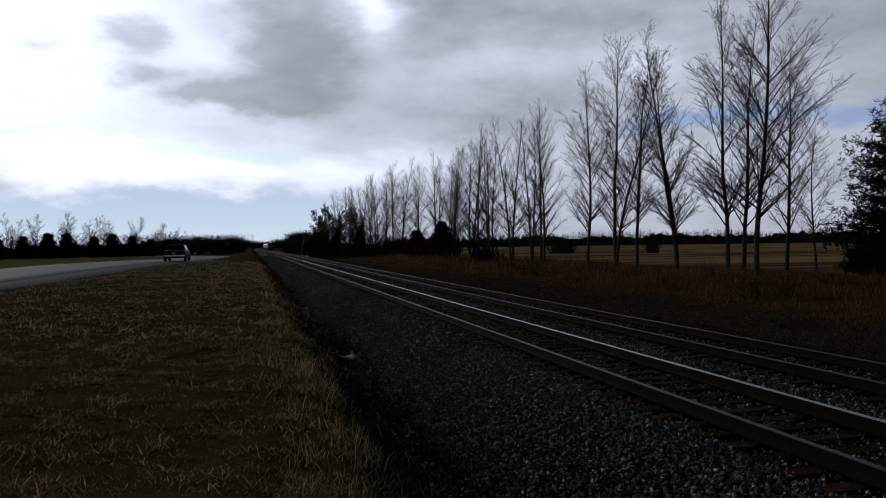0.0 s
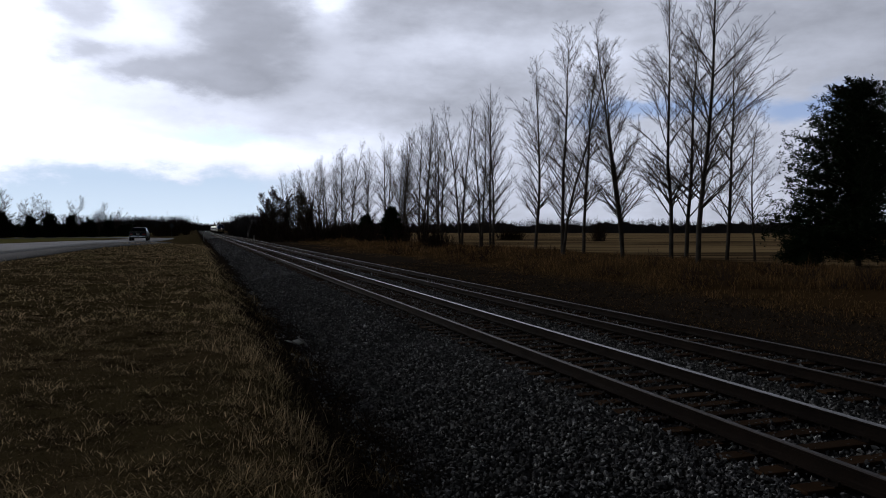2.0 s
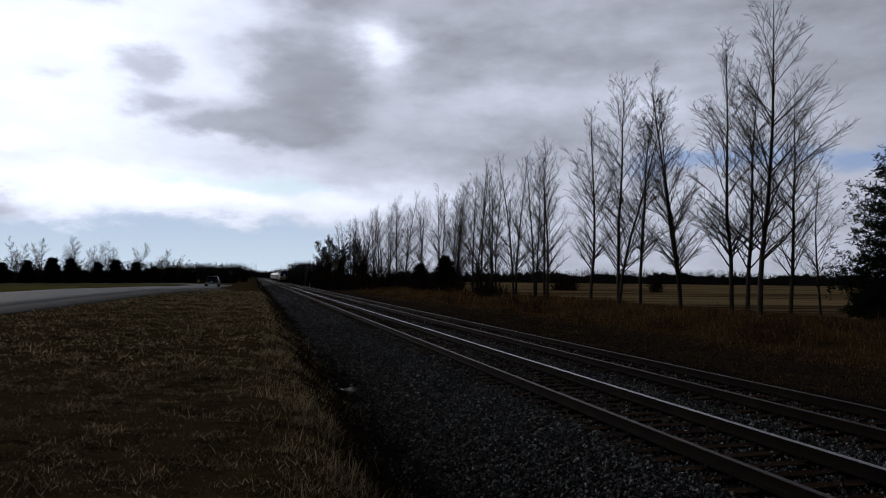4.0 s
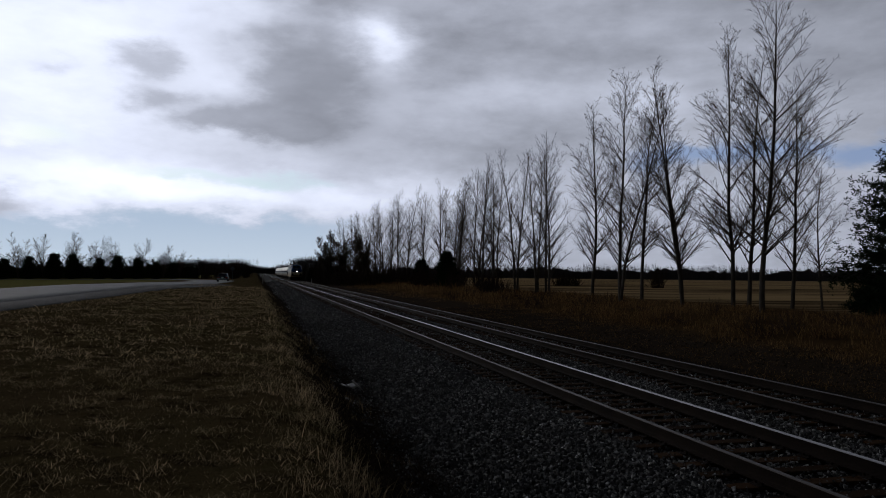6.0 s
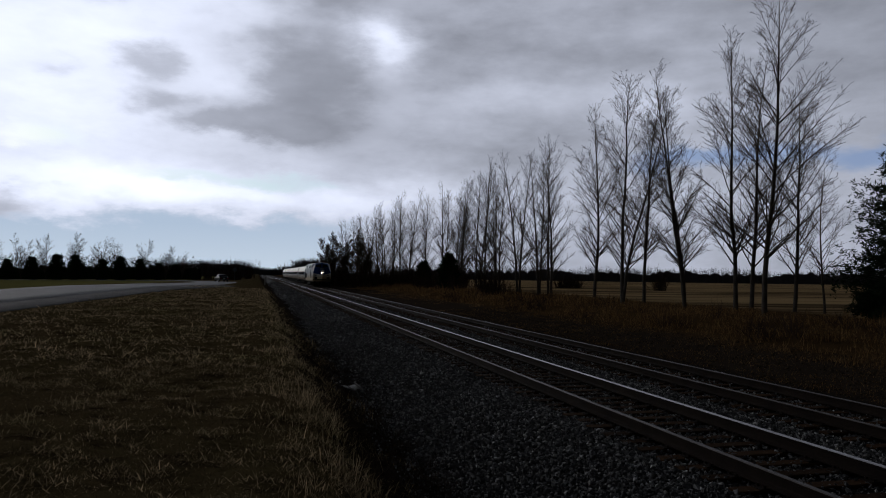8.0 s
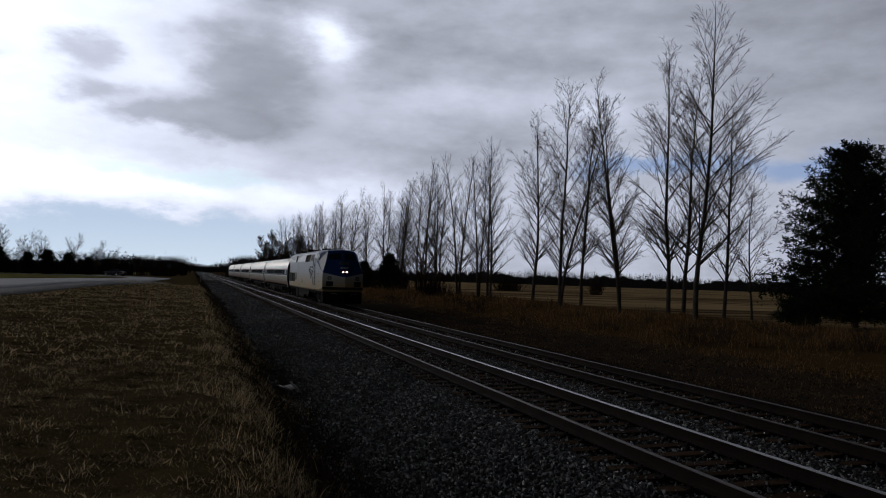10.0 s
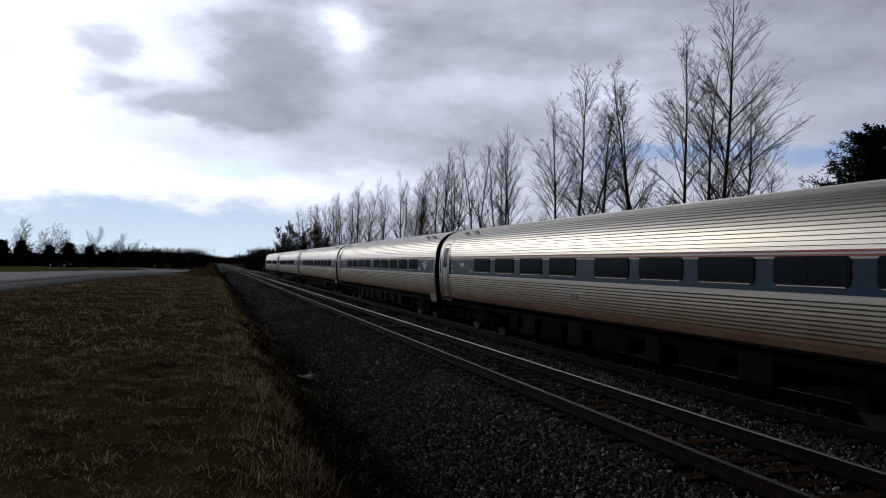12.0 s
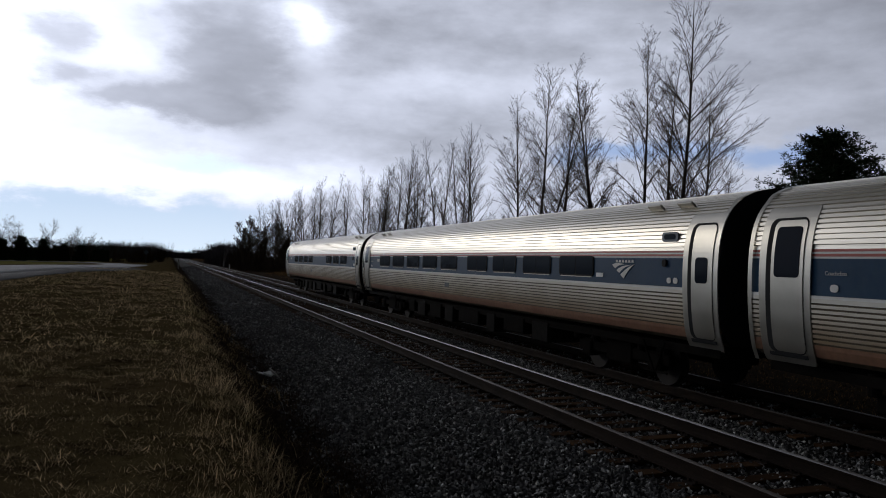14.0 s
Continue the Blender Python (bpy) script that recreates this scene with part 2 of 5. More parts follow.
M_NEEDLE = material("pine_needles", by_island((0.010, 0.018, 0.009), (0.030, 0.045, 0.020)), 0.9, spec=0.06)
# greyer than the near twigs: distance haze is put into this colour
M_HAZED_WOOD = material("far_wood", by_island((0.040, 0.038, 0.040), (0.11, 0.098, 0.095)), 0.95, spec=0.1)


# ---- mesh helpers ----
def mesh_object(name, verts, faces, mats, parent=None, label="", smooth=False, index=None):
    me = bpy.data.meshes.new(name)
    me.from_pydata([tuple(v) for v in verts] if not isinstance(verts, np.ndarray) else verts.tolist(), [], faces.tolist() if isinstance(faces, np.ndarray) else faces)
    for mt in (mats if isinstance(mats, (list, tuple)) else [mats]):
        me.materials.append(mt)
    if index is not None:
        me.polygons.foreach_set("material_index", np.asarray(index, dtype=np.int32))
    if smooth:
        me.polygons.foreach_set("use_smooth", np.ones(len(me.polygons), dtype=bool))
    me.update()
    ob = new(name, me)
    if parent is not None:
        ob.parent = parent
    if label:
        ob["label"] = label
    return ob


def part(name, bm, mt, parent, label="", smooth=False):
    """Links a bmesh as one mesh object under a thing or a part."""
    me = bpy.data.meshes.new(name)
    bmesh.ops.recalc_face_normals(bm, faces=bm.faces)
    bm.to_mesh(me)
    bm.free()
    for q in (mt if isinstance(mt, (list, tuple)) else [mt]):
        me.materials.append(q)
    if smooth:
        me.polygons.foreach_set("use_smooth", np.ones(len(me.polygons), dtype=bool))
    ob = new(name, me)
    ob.parent = parent
    if label:
        ob["label"] = label
    return ob


def empty(name, m=None):
    ob = new(name)
    ob.empty_display_size = 0.3
    if m is not None:
        ob.matrix_world = m
    return ob


def box(bm, x0, x1, y0, y1, z0, z1, bevel=0.0, m=None):
    r = bmesh.ops.create_cube(bm, size=1.0)
    vs = r["verts"]
    for v in vs:
        v.co = Vector(((x0 + x1) / 2 + v.co.x * (x1 - x0), (y0 + y1) / 2 + v.co.y * (y1 - y0), (z0 + z1) / 2 + v.co.z * (z1 - z0)))
    if bevel:
        es = list({e for v in vs for e in v.link_edges})
        made = bmesh.ops.bevel(bm, geom=es, offset=bevel, segments=1, affect="EDGES")
        vs = list({v for f in made["faces"] for v in f.verts} | {v for v in vs if v.is_valid})
    if m is not None:
        for v in vs:
            v.co = m @ v.co
    return vs


def rod(bm, a, b, r0, r1=None, n=10):
    a, b = Vector(a), Vector(b)
    d = b - a
    q = d.to_track_quat("Z", "Y").to_matrix().to_4x4()
    bmesh.ops.create_cone(bm, cap_ends=True, segments=n, radius1=r0, radius2=r0 if r1 is None else r1, depth=d.length, matrix=Matrix.Translation((a + b) / 2) @ q)


def tubes(segs, n=5):
    """Tapered prisms along rows of x0 y0 z0 x1 y1 z1 r0 r1, as arrays of points and faces."""
    s = np.asarray(segs, dtype=float)
    a, b = s[:, :3], s[:, 3:6]
    d = b - a
    d /= np.linalg.norm(d, axis=1, keepdims=True) + 1e-9
    ref = np.where(np.abs(d[:, 2:3]) > 0.9, [[1.0, 0, 0]], [[0, 0, 1.0]])
    u = np.cross(d, ref)
    u /= np.linalg.norm(u, axis=1, keepdims=True) + 1e-9
    v = np.cross(d, u)
    th = np.arange(n) * 2 * np.pi / n
    ring = u[:, None] * np.cos(th)[None, :, None] + v[:, None] * np.sin(th)[None, :, None]
    pts = np.concatenate([a[:, None] + ring * s[:, 6][:, None, None], b[:, None] + ring * s[:, 7][:, None, None]], axis=1)
    base = (np.arange(len(s)) * 2 * n)[:, None, None]
    i = np.arange(n)
    j = (i + 1) % n
    f = np.stack([i, j, j + n, i + n], axis=1)[None] + base
    return pts.reshape(-1, 3), f.reshape(-1, 4)


# ---- the lie of the land ----
PROFILE_X = [-4000, -60, -16, -8.5, -6.0, -2.5, 0.0, 0.7, 1.5, 2.2, 3.2, 4.8, 12.6, 13.6, 15.0, 18.0, 22.0, 27.0, 34.0, 45.0, 70.0, 4000]
PROFILE_Z = [0.2, 0.3, 0.72, 0.72, 0.70, 0.62, 0.58, 0.46, -0.25, -0.56, -0.52, -0.42, -0.45, -0.62, -0.66, -0.55, -0.30, -0.15, -0.30, -0.45, -0.6, -0.6]


def ground_z(x, y):
    """Height of the ground, with rail tops of the nearer track at zero."""
    x, y = np.asarray(x, dtype=float), np.asarray(y, dtype=float)
    z = np.interp(x, PROFILE_X, PROFILE_Z)
    left = np.clip((-x - 1.5) / 4.0, 0, 1)
    rise = np.interp(y, [-50, 20, 60, 85, 110, 140, 400], [0.0, 0.05, 0.30, 0.15, -0.12, -0.40, -0.45])
    z = z + left * rise
    near = np.clip(1.5 - x, 0, 1) * np.clip((x + 8) / 3, 0, 1) + np.clip((x - 14) / 3, 0, 1) * np.clip((60 - x) / 20, 0, 1)
    bump = 0.035 * np.sin(x * 1.9 + 0.7 * np.sin(y * 0.8)) * np.sin(y * 1.3 + x * 0.6) + 0.02 * np.sin(x * 5.1 + y * 2.2) * np.sin(y * 4.3 - x)
    ditch = np.exp(-((x - 1.5) / 0.8) ** 2) * (0.10 * np.sin(y * 1.7 + np.sin(y * 0.5) * 2) + 0.05 * np.sin(y * 5.3 + x * 4.0) * np.sin(y * 2.9 - x * 3.0))
    return z + near * bump + ditch


def make_ground():
    xs = np.concatenate([[-4000, -2000, -900, -400, -200, -120, -80], np.arange(-60, -10, 2.5), np.arange(-10, -3, 0.5), np.arange(-3, 4, 0.12), np.arange(4, 14, 1.0), np.arange(14, 30, 0.4),
                         np.arange(30, 80, 3.0), [100, 150, 250, 500, 1000, 2200, 4000]])
    ys = np.concatenate([[-600, -200, -80, -40, -20, -10, -5], np.arange(-2, 22, 0.15), np.arange(22, 60, 0.5), np.arange(60, 200, 3.0), [210, 240, 280, 340, 420, 550, 800, 1300, 2200, 4200]])
    X, Y = np.meshgrid(xs, ys)
    Z = ground_z(X, Y)
    v = np.stack([X, Y, Z], axis=-1).reshape(-1, 3)
    w = len(xs)
    i, j = np.meshgrid(np.arange(w - 1), np.arange(len(ys) - 1))
    a = (j * w + i).ravel()
    ob = mesh_object("ground", v, np.stack([a, a + 1, a + 1 + w, a + w], axis=1), M_LAND, smooth=True)
    tagged(ob, "flat ground of dead grass, ditch soil and stubble field", "ground", kind="structure")


make_ground()

# ---- the two tracks ----
TRACKS = (("track_near", 6.52, 0.0), ("track_far", 10.45, -0.125))
RAIL = [(-0.075, -0.18), (0.075, -0.18), (0.075, -0.165), (0.02, -0.145), (0.01, -0.13), (0.01, -0.05), (0.036, -0.038), (0.037, -0.008), (0.030, 0.0), (-0.024, 0.0), (-0.037, -0.011), (-0.036, -0.038),
        (-0.01, -0.05), (-0.01, -0.13), (-0.02, -0.145), (-0.075, -0.165)]


def sweep(profile, y0, y1, closed=True):
    n = len(profile)
    v = [(x, y, z) for y in (y0, y1) for x, z in profile]
    f = [(i, (i + 1) % n, (i + 1) % n + n, i + n) for i in range(n if closed else n - 1)]
    if closed:
        f += [tuple(range(n - 1, -1, -1)), tuple(range(n, 2 * n))]
    return v, f


def make_tracks():
    rng = np.random.RandomState(4)
    tie = bmesh.new()
    box(tie, -1.29, 1.29, -0.115, 0.115, -0.18, 0.0, 0.012)
    tme = bpy.data.meshes.new("tie")
    tie.to_mesh(tme)
    tie.free()
    tme.materials.append(M_TIE)
    plate = bmesh.new()
    box(plate, -0.19, 0.19, -0.095, 0.095, 0.0, 0.018, 0.004)
    for sx in (-0.12, 0.12):
        for sy in (-0.06, 0.06):
            box(plate, sx - 0.014, sx + 0.014, sy - 0.014, sy + 0.014, 0.018, 0.045)
    pme = bpy.data.meshes.new("tie_plate")
    plate.to_mesh(pme)
    plate.free()
    pme.materials.append(M_RAILSIDE)
    for name, cx, top in TRACKS:
        tr = empty(name, pose(cx, 0, top))
        tagged(tr, "straight railway track with steel rails on timber ties", "railway track", "railway tracks", "structure")
        for sx in (-0.7525, 0.7525):
            v, f = sweep([(x + sx, z) for x, z in RAIL], -60, 1500)
            # one rail has the bright head: its stronger glint is put into the colour
            shiny = M_RAILGLINT if name == "track_near" and sx > 0 else M_RAILDULL
            mesh_object("rail", v, f, [M_RAILSIDE, shiny], tr, "steel rail with worn bright head", index=[1 if i in (8, 9) else 0 for i in range(len(f))])
        ys = np.arange(-20.0, 900.0, 0.52)
        far_v, far_f = [], []
        count = 0
        for y in ys:
            dy, dx, rz = rng.normal(0, 0.02), rng.normal(0, 0.03), rng.normal(0, 0.6)
            if 3.0 < y < 78.0:
                o = new("tie", tme)
                o.parent, o.matrix_basis = tr, pose(dx, y + dy, -0.19 - abs(rng.normal(0, 0.008)), rng.normal(0, 0.4), 0, rz)
                if 3.0 < y < 40.0:
                    for sx in (-0.7525, 0.7525):
                        p = new("tie_plate", pme)
                        p.parent, p.matrix_basis = tr, pose(sx, y + dy, -0.1995)
            elif y < 300:
                b = len(far_v)
                x0, x1, a, c, z0, z1 = -1.29 + dx, 1.29 + dx, y + dy - 0.115, y + dy + 0.115, -0.37, -0.19
                far_v += [(x0, a, z0), (x1, a, z0), (x1, c, z0), (x0, c, z0), (x0, a, z1), (x1, a, z1), (x1, c, z1), (x0, c, z1)]
                far_f += [tuple(b + q for q in t) for t in ((4, 5, 6, 7), (0, 1, 5, 4), (1, 2, 6, 5), (2, 3, 7, 6), (3, 0, 4, 7))]
        o = mesh_object("distant_ties", far_v, far_f, M_TIE, tr)
        o["kind"] = "stuff"


BED_X = [2.1, 2.9, 3.9, 4.75, 5.2, 7.9, 8.5, 9.1, 11.8, 12.3, 13.8]
BED_Z = [-0.62, -0.50, -0.36, -0.25, -0.235, -0.235, -0.30, -0.36, -0.36, -0.39, -0.70]


def bed_z(x):
    return np.interp(x, BED_X, BED_Z)


def make_ballast():
    xs = np.concatenate([np.arange(2.1, 13.81, 0.13)])
    ys = np.concatenate([np.arange(-20, 40, 0.4), np.arange(40, 200, 4.0), [260, 400, 700, 1500]])
    rng = np.random.RandomState(7)
    X, Y = np.meshgrid(xs, ys)
    Z = bed_z(X) + rng.normal(0, 0.008, X.shape)
    Z[:, 0] -= 0.3
    Z[:, -1] -= 0.3
    v = np.stack([X, Y, Z], axis=-1).reshape(-1, 3)
    w = len(xs)
    i, j = np.meshgrid(np.arange(w - 1), np.arange(len(ys) - 1))
    a = (j * w + i).ravel()
    ob = mesh_object("ballast_bed", v, np.stack([a, a + 1, a + 1 + w, a + w], axis=1), M_BALLAST_SHADE)
    tagged(ob, "dark bed of crushed stone ballast under the tracks", "ballast", kind="structure")


def scatter_stones(name, px, py, pz, size, mt, seed, label, category):
    """Chunky stones, each a squashed, uneven octahedron."""
    rng = np.random.RandomState(seed)
    n = len(px)
    octa = np.array([(1, 0, 0), (-1, 0, 0), (0, 1, 0), (0, -1, 0), (0, 0, 1), (0, 0, -1)], dtype=float)
    tri = np.array([(0, 2, 4), (2, 1, 4), (1, 3, 4), (3, 0, 4), (2, 0, 5), (1, 2, 5), (3, 1, 5), (0, 3, 5)])
    p = octa[None] * rng.uniform(0.55, 1.15, (n, 6, 1)) + rng.normal(0, 0.18, (n, 6, 3))
    q = rng.normal(0, 1, (n, 3, 3))
    q, _ = np.linalg.qr(q)
    p = np.einsum("nij,nkj->nki", q, p) * (size[:, None, None] * rng.uniform(0.7, 1.3, (n, 1, 3)))
    p += np.stack([px, py, pz], axis=1)[:, None]
    f = tri[None] + (np.arange(n) * 6)[:, None, None]
    ob = mesh_object(name, p.reshape(-1, 3), f.reshape(-1, 3), mt)
    return tagged(ob, label, category, kind="stuff")


make_tracks()
make_ballast()


# ---- bare trees ----
def grow(seed, height, spread=0.30, lean=0.0, forks=1, low=0.12, dense=1.0, twig=0.006, levels=3):
    """Segments of a bare poplar: trunk, rising limbs and fine twigs."""
    rng = np.random.RandomState(seed)
    wood, fine = [], []

    def stem(p, d, length, r, level):
        n = max(3, int(length / (0.9 if level == 0 else 0.6 if level == 1 else 0.4)))
        step = length / n
        pts = [np.array(p)]
        dirs = []
        for i in range(n):
            d = d + rng.normal(0, (0.03, 0.05, 0.08, 0.12)[level] * (0.55 if levels == 2 else 1.0), 3) + np.array([0, 0, (0.02, 0.022, 0.022, 0.02)[level]])
            d = d / np.linalg.norm(d)
            q = pts[-1] + d * step
            f0, f1 = i / n, (i + 1) / n
            r0, r1 = r * (1 - f0) ** 0.9 + 0.004, r * (1 - f1) ** 0.9 + 0.004
            (wood if level < 2 else fine).append((*pts[-1], *q, max(r0, twig), max(r1, twig * 0.8)))
            pts.append(q)
            dirs.append(d)
        if level >= levels:
            return
        if level == 0:
            m = int(length * 2.3 * dense)
        elif level == 1:
            m = int(length * 3.0 * dense) + 2
        else:
            m = int(length * 2.2 * dense) + 1
        for _ in range(m):
            f = rng.uniform(low if level == 0 else 0.15, 0.98)
            i = min(n - 1, int(f * n))
            b = pts[i] + (pts[i + 1] - pts[i]) * (f * n - i)
            a = rng.uniform(0, 2 * np.pi)
            side = np.array([np.cos(a), np.sin(a), 0.0])
            up = dirs[i]
            k = (spread * rng.uniform(0.8, 1.7) * (1.2 - 0.6 * f), 0.62, 0.75)[level]
            nd = up + side * k * 1.3
            nd /= np.linalg.norm(nd)
            left = length * (1 - f)
            if level == 0:
                ln = (0.355 * length * (1 - f) ** 0.68 + 0.8) * rng.uniform(0.6, 1.02)
                if f < 0.3:
                    ln *= 0.72
            else:
                ln = (0.52 if level == 1 else 0.55) * length * (1 - 0.6 * f) * rng.uniform(0.5, 1.1)
            ln = max(ln, 0.25)
            stem(b, nd, ln, max(r * (1 - f) * 0.42, 0.006) if level == 0 else r * 0.34 * (1 - 0.5 * f), level + 1)

    for i in range(forks):
        a = rng.uniform(0, 2 * np.pi)
        t = 0.0 if forks == 1 else 0.08 if height > 13 else 0.22
        d = np.array([lean + t * np.cos(a + i * 3), t * np.sin(a + i * 3), 1.0])
        stem((0.0, 0.0, -0.25), d / np.linalg.norm(d), height * (1 - 0.12 * i), height * 0.0084 * (1 - 0.2 * i), 0)
    return np.array(wood), np.array(fine)


def bare_tree(seed, height, name="bare_tree", **kw):
    """A tree that stands at the origin: trunk with its limbs, and the crown of twigs."""
    wood, fine = grow(seed, height, **kw)
    e = empty(name)
    v, f = tubes(wood, 7)
    mesh_object("trunk", v, f, M_BARK, e, smooth=True)
    v, f = tubes(fine, 3)
    mesh_object("crown", v, f, M_TWIG, e)
    return e


def tree_at(e, x, y, turn=0.0, grow_by=1.0):
    z = float(ground_z(x, y))
    e.matrix_world = Matrix.Translation((x, y, z)) @ pose(0, 0, 0, 0, 0, turn)
    e.scale = (grow_by,) * 3
    return e


def make_row():
    # x, y, height, forks, lean along the row, seed
    rows = ((34.0, 72.0, 21.5, 1, 0.0, 11), (31.0, 60.0, 21.5, 2, 0.0, 12), (38.0, 69.0, 22.0, 1, 0.02, 13), (36.2, 58.5, 21.5, 2, -0.05, 14), (38.2, 54.2, 23.0, 1, 0.0, 15),
            (40.6, 55.5, 23.0, 1, 0.02, 16), (33.4, 44.2, 23.4, 1, 0.0, 17), (42.2, 52.2, 20.0, 1, 0.06, 18), (43.2, 50.0, 12.0, 1, 0.0, 19))
    for x, y, h, k, ln, sd in rows:
        e = bare_tree(sd, h, forks=k, lean=ln, spread=0.55, low=0.15, dense=1.0, twig=0.008)
        tree_at(e, x, y)
        tagged(e, "tall bare poplar with rising limbs beside the field", "tree", "row of bare poplars")
    kinds = [bare_tree(30 + i, 21.0, spread=0.50, low=0.08, dense=1.05, twig=0.009, levels=2) for i in range(6)]
    rng = np.random.RandomState(5)
    spots = [(37.7, 93.0), (38.2, 99.0), (36.9, 104.0), (39.0, 109.0), (36.5, 113.0), (38.0, 118.0), (36.2, 123.0), (38.5, 128.0), (36.0, 133.0), (38.0, 139.0), (36.0, 146.0), (38.0, 152.0), (35.5, 160.0),
             (37.5, 168.0), (35.0, 176.0), (37.0, 185.0), (34.5, 194.0), (36.0, 204.0), (33.5, 214.0), (35.0, 224.0), (33.0, 235.0), (34.5, 247.0), (32.5, 260.0), (33.5, 275.0), (38.5, 96.0), (35.5, 116.0), (35.0, 129.0), (37.5, 142.0), (34.0, 182.0), (35.5, 190.0), (32.5, 200.0), (35.0, 209.0), (32.0, 221.0), (34.0, 231.0), (31.5, 243.0), (40.0, 103.0), (40.0, 122.0), (39.5, 148.0), (33.0, 255.0), (30.5, 268.0), (32.0, 284.0)]
    for i, (x, y) in enumerate(spots):
        g = rng.uniform(0.9, 1.12)
        e = kinds[i] if i < 6 else copy_thing(kinds[i % 6], Matrix())
        tree_at(e, x, y, rng.uniform(0, 360), g)
        tagged(e, "slender bare poplar in a dense far row", "tree", "row of bare poplars")


make_row()


# ---- the train: materials ----
def loco_paint(k, obj, geo):
    sep = k.add("ShaderNodeSeparateXYZ", ins={0: obj})
    x, y, z = sep.outputs
    above = lambda a, b, w=0.02: k.add("ShaderNodeMapRange", ins={0: k.m("SUBTRACT", a, b), 1: -w, 2: w}).outputs[0]
    n = k.noise(obj, 1.3, 6.0, 0.6)
    streak = k.noise(k.add("ShaderNodeMapping", ins={0: obj, 3: (1.0, 5.0, 0.35)}).outputs[0], 2.0, 5.0, 0.65)
    silver = k.mix(n, (0.50, 0.525, 0.545), (0.40, 0.42, 0.435))
    # grey upper panel with its long swoosh
    edge = k.m("ADD", 3.30, k.m("MULTIPLY", k.m("MAXIMUM", k.m("SUBTRACT", 14.8, y), 0.0), 0.18))
    rear = k.m("MULTIPLY", k.m("GREATER_THAN", y, 15.6), k.m("MULTIPLY", k.m("ABSOLUTE", k.m("SUBTRACT", y, 17.3)), 0.10))
    col = k.mix(above(z, k.m("ADD", edge, k.m("ADD", rear, 0.12))), silver, (0.22, 0.23, 0.24))
    col = k.mix(above(z, 3.97), col, (0.16, 0.165, 0.17))
    # road dirt thrown up along the sill
    dirt = k.m("MULTIPLY", k.add("ShaderNodeMapRange", ins={0: k.m("ADD", z, k.m("MULTIPLY", streak, 0.9)), 1: 3.0, 2: 1.9}).outputs[0], 0.82)
    col = k.mix(dirt, col, (0.40, 0.265, 0.085))
    col = k.mix(k.m("MULTIPLY", k.m("SUBTRACT", streak, 0.5, clamp=True), 0.9), col, (0.20, 0.17, 0.13))
    # blue nose that runs back along the cab in a wedge
    line = k.m("ADD", 2.08, k.m("ADD", k.m("MULTIPLY", k.m("ABSOLUTE", x), 0.03), k.m("MULTIPLY", y, 0.31)))
    blue = k.m("MULTIPLY", above(z, line), k.m("LESS_THAN", k.m("ADD", y, k.m("MULTIPLY", z, -0.25)), 3.15))
    col = k.mix(blue, col, k.mix(n, (0.006, 0.030, 0.115), (0.009, 0.040, 0.145)))
    # the black lower front
    col = k.mix(k.m("MULTIPLY", k.m("LESS_THAN", z, 1.37), k.m("LESS_THAN", y, k.m("ADD", 0.06, k.m("MULTIPLY", k.m("ABSOLUTE", x), 0.54)))), col, (0.012, 0.011, 0.010))
    # joints between the side panels
    saw = k.m("PINGPONG", k.m("ADD", y, 0.4), 1.05)
    col = k.mix(k.m("MULTIPLY", k.m("LESS_THAN", saw, 0.006), 0.35), col, (0.10, 0.10, 0.10))
    return {"col": col, "rough": k.m("ADD", 0.34, k.m("MULTIPLY", streak, 0.25)), "metal": k.m("MULTIPLY", k.m("SUBTRACT", 1.0, blue), 0.25)}


def ribbed_steel(k, obj, geo):
    n = k.noise(k.add("ShaderNodeMapping", ins={0: obj, 3: (1.0, 0.12, 6.0)}).outputs[0], 3.0, 6.0, 0.6)
    n2 = k.noise(obj, 0.6, 4.0)
    sep = k.add("ShaderNodeSeparateXYZ", ins={0: obj})
    col = k.mix(n, (0.74, 0.70, 0.62), (0.52, 0.485, 0.41))
    low = k.add("ShaderNodeMapRange", ins={0: k.m("ADD", sep.outputs[2], k.m("MULTIPLY", n2, 0.5)), 1: 2.25, 2: 1.55}).outputs[0]
    col = k.mix(k.m("MULTIPLY", low, 0.85), col, (0.22, 0.145, 0.07))
    return {"col": col, "rough": k.m("ADD", k.m("ADD", 0.26, k.m("MULTIPLY", low, 0.22)), k.m("MULTIPLY", n, 0.2))}


M_LOCO = material("locomotive_paint", loco_paint, 0.4, 0.2, 0.12)
M_RIB = material("ribbed_stainless_steel", ribbed_steel, 0.3, 0.85, 0.5)
M_DOOR = material("brushed_steel_door", plain((0.54, 0.51, 0.44), 0.45, 1.3), 0.34, 0.9)
M_BAND = material("blue_band_paint", grainy((0.010, 0.040, 0.085), (0.016, 0.052, 0.105), 1.5, 9.0, (0.026, 0.06, 0.09)), 0.5, 0.0, 0.15)
M_WHITE = material("white_stripe", plain((0.72, 0.71, 0.67), 0.15), 0.5)
M_RED = material("red_stripe", plain((0.42, 0.085, 0.06), 0.2), 0.5)
M_SKIRT = material("rusty_sill", grainy((0.22, 0.10, 0.055), (0.30, 0.17, 0.10), 1.0, 12.0, (0.12, 0.07, 0.05)), 0.6, 0.3)
M_GRIME_AND_SHADE = material("grimy_sill_and_groove_shade", grainy((0.085, 0.062, 0.036), (0.15, 0.115, 0.072), 1.2, 8.0, (0.03, 0.024, 0.018)), 0.6, 0.3)
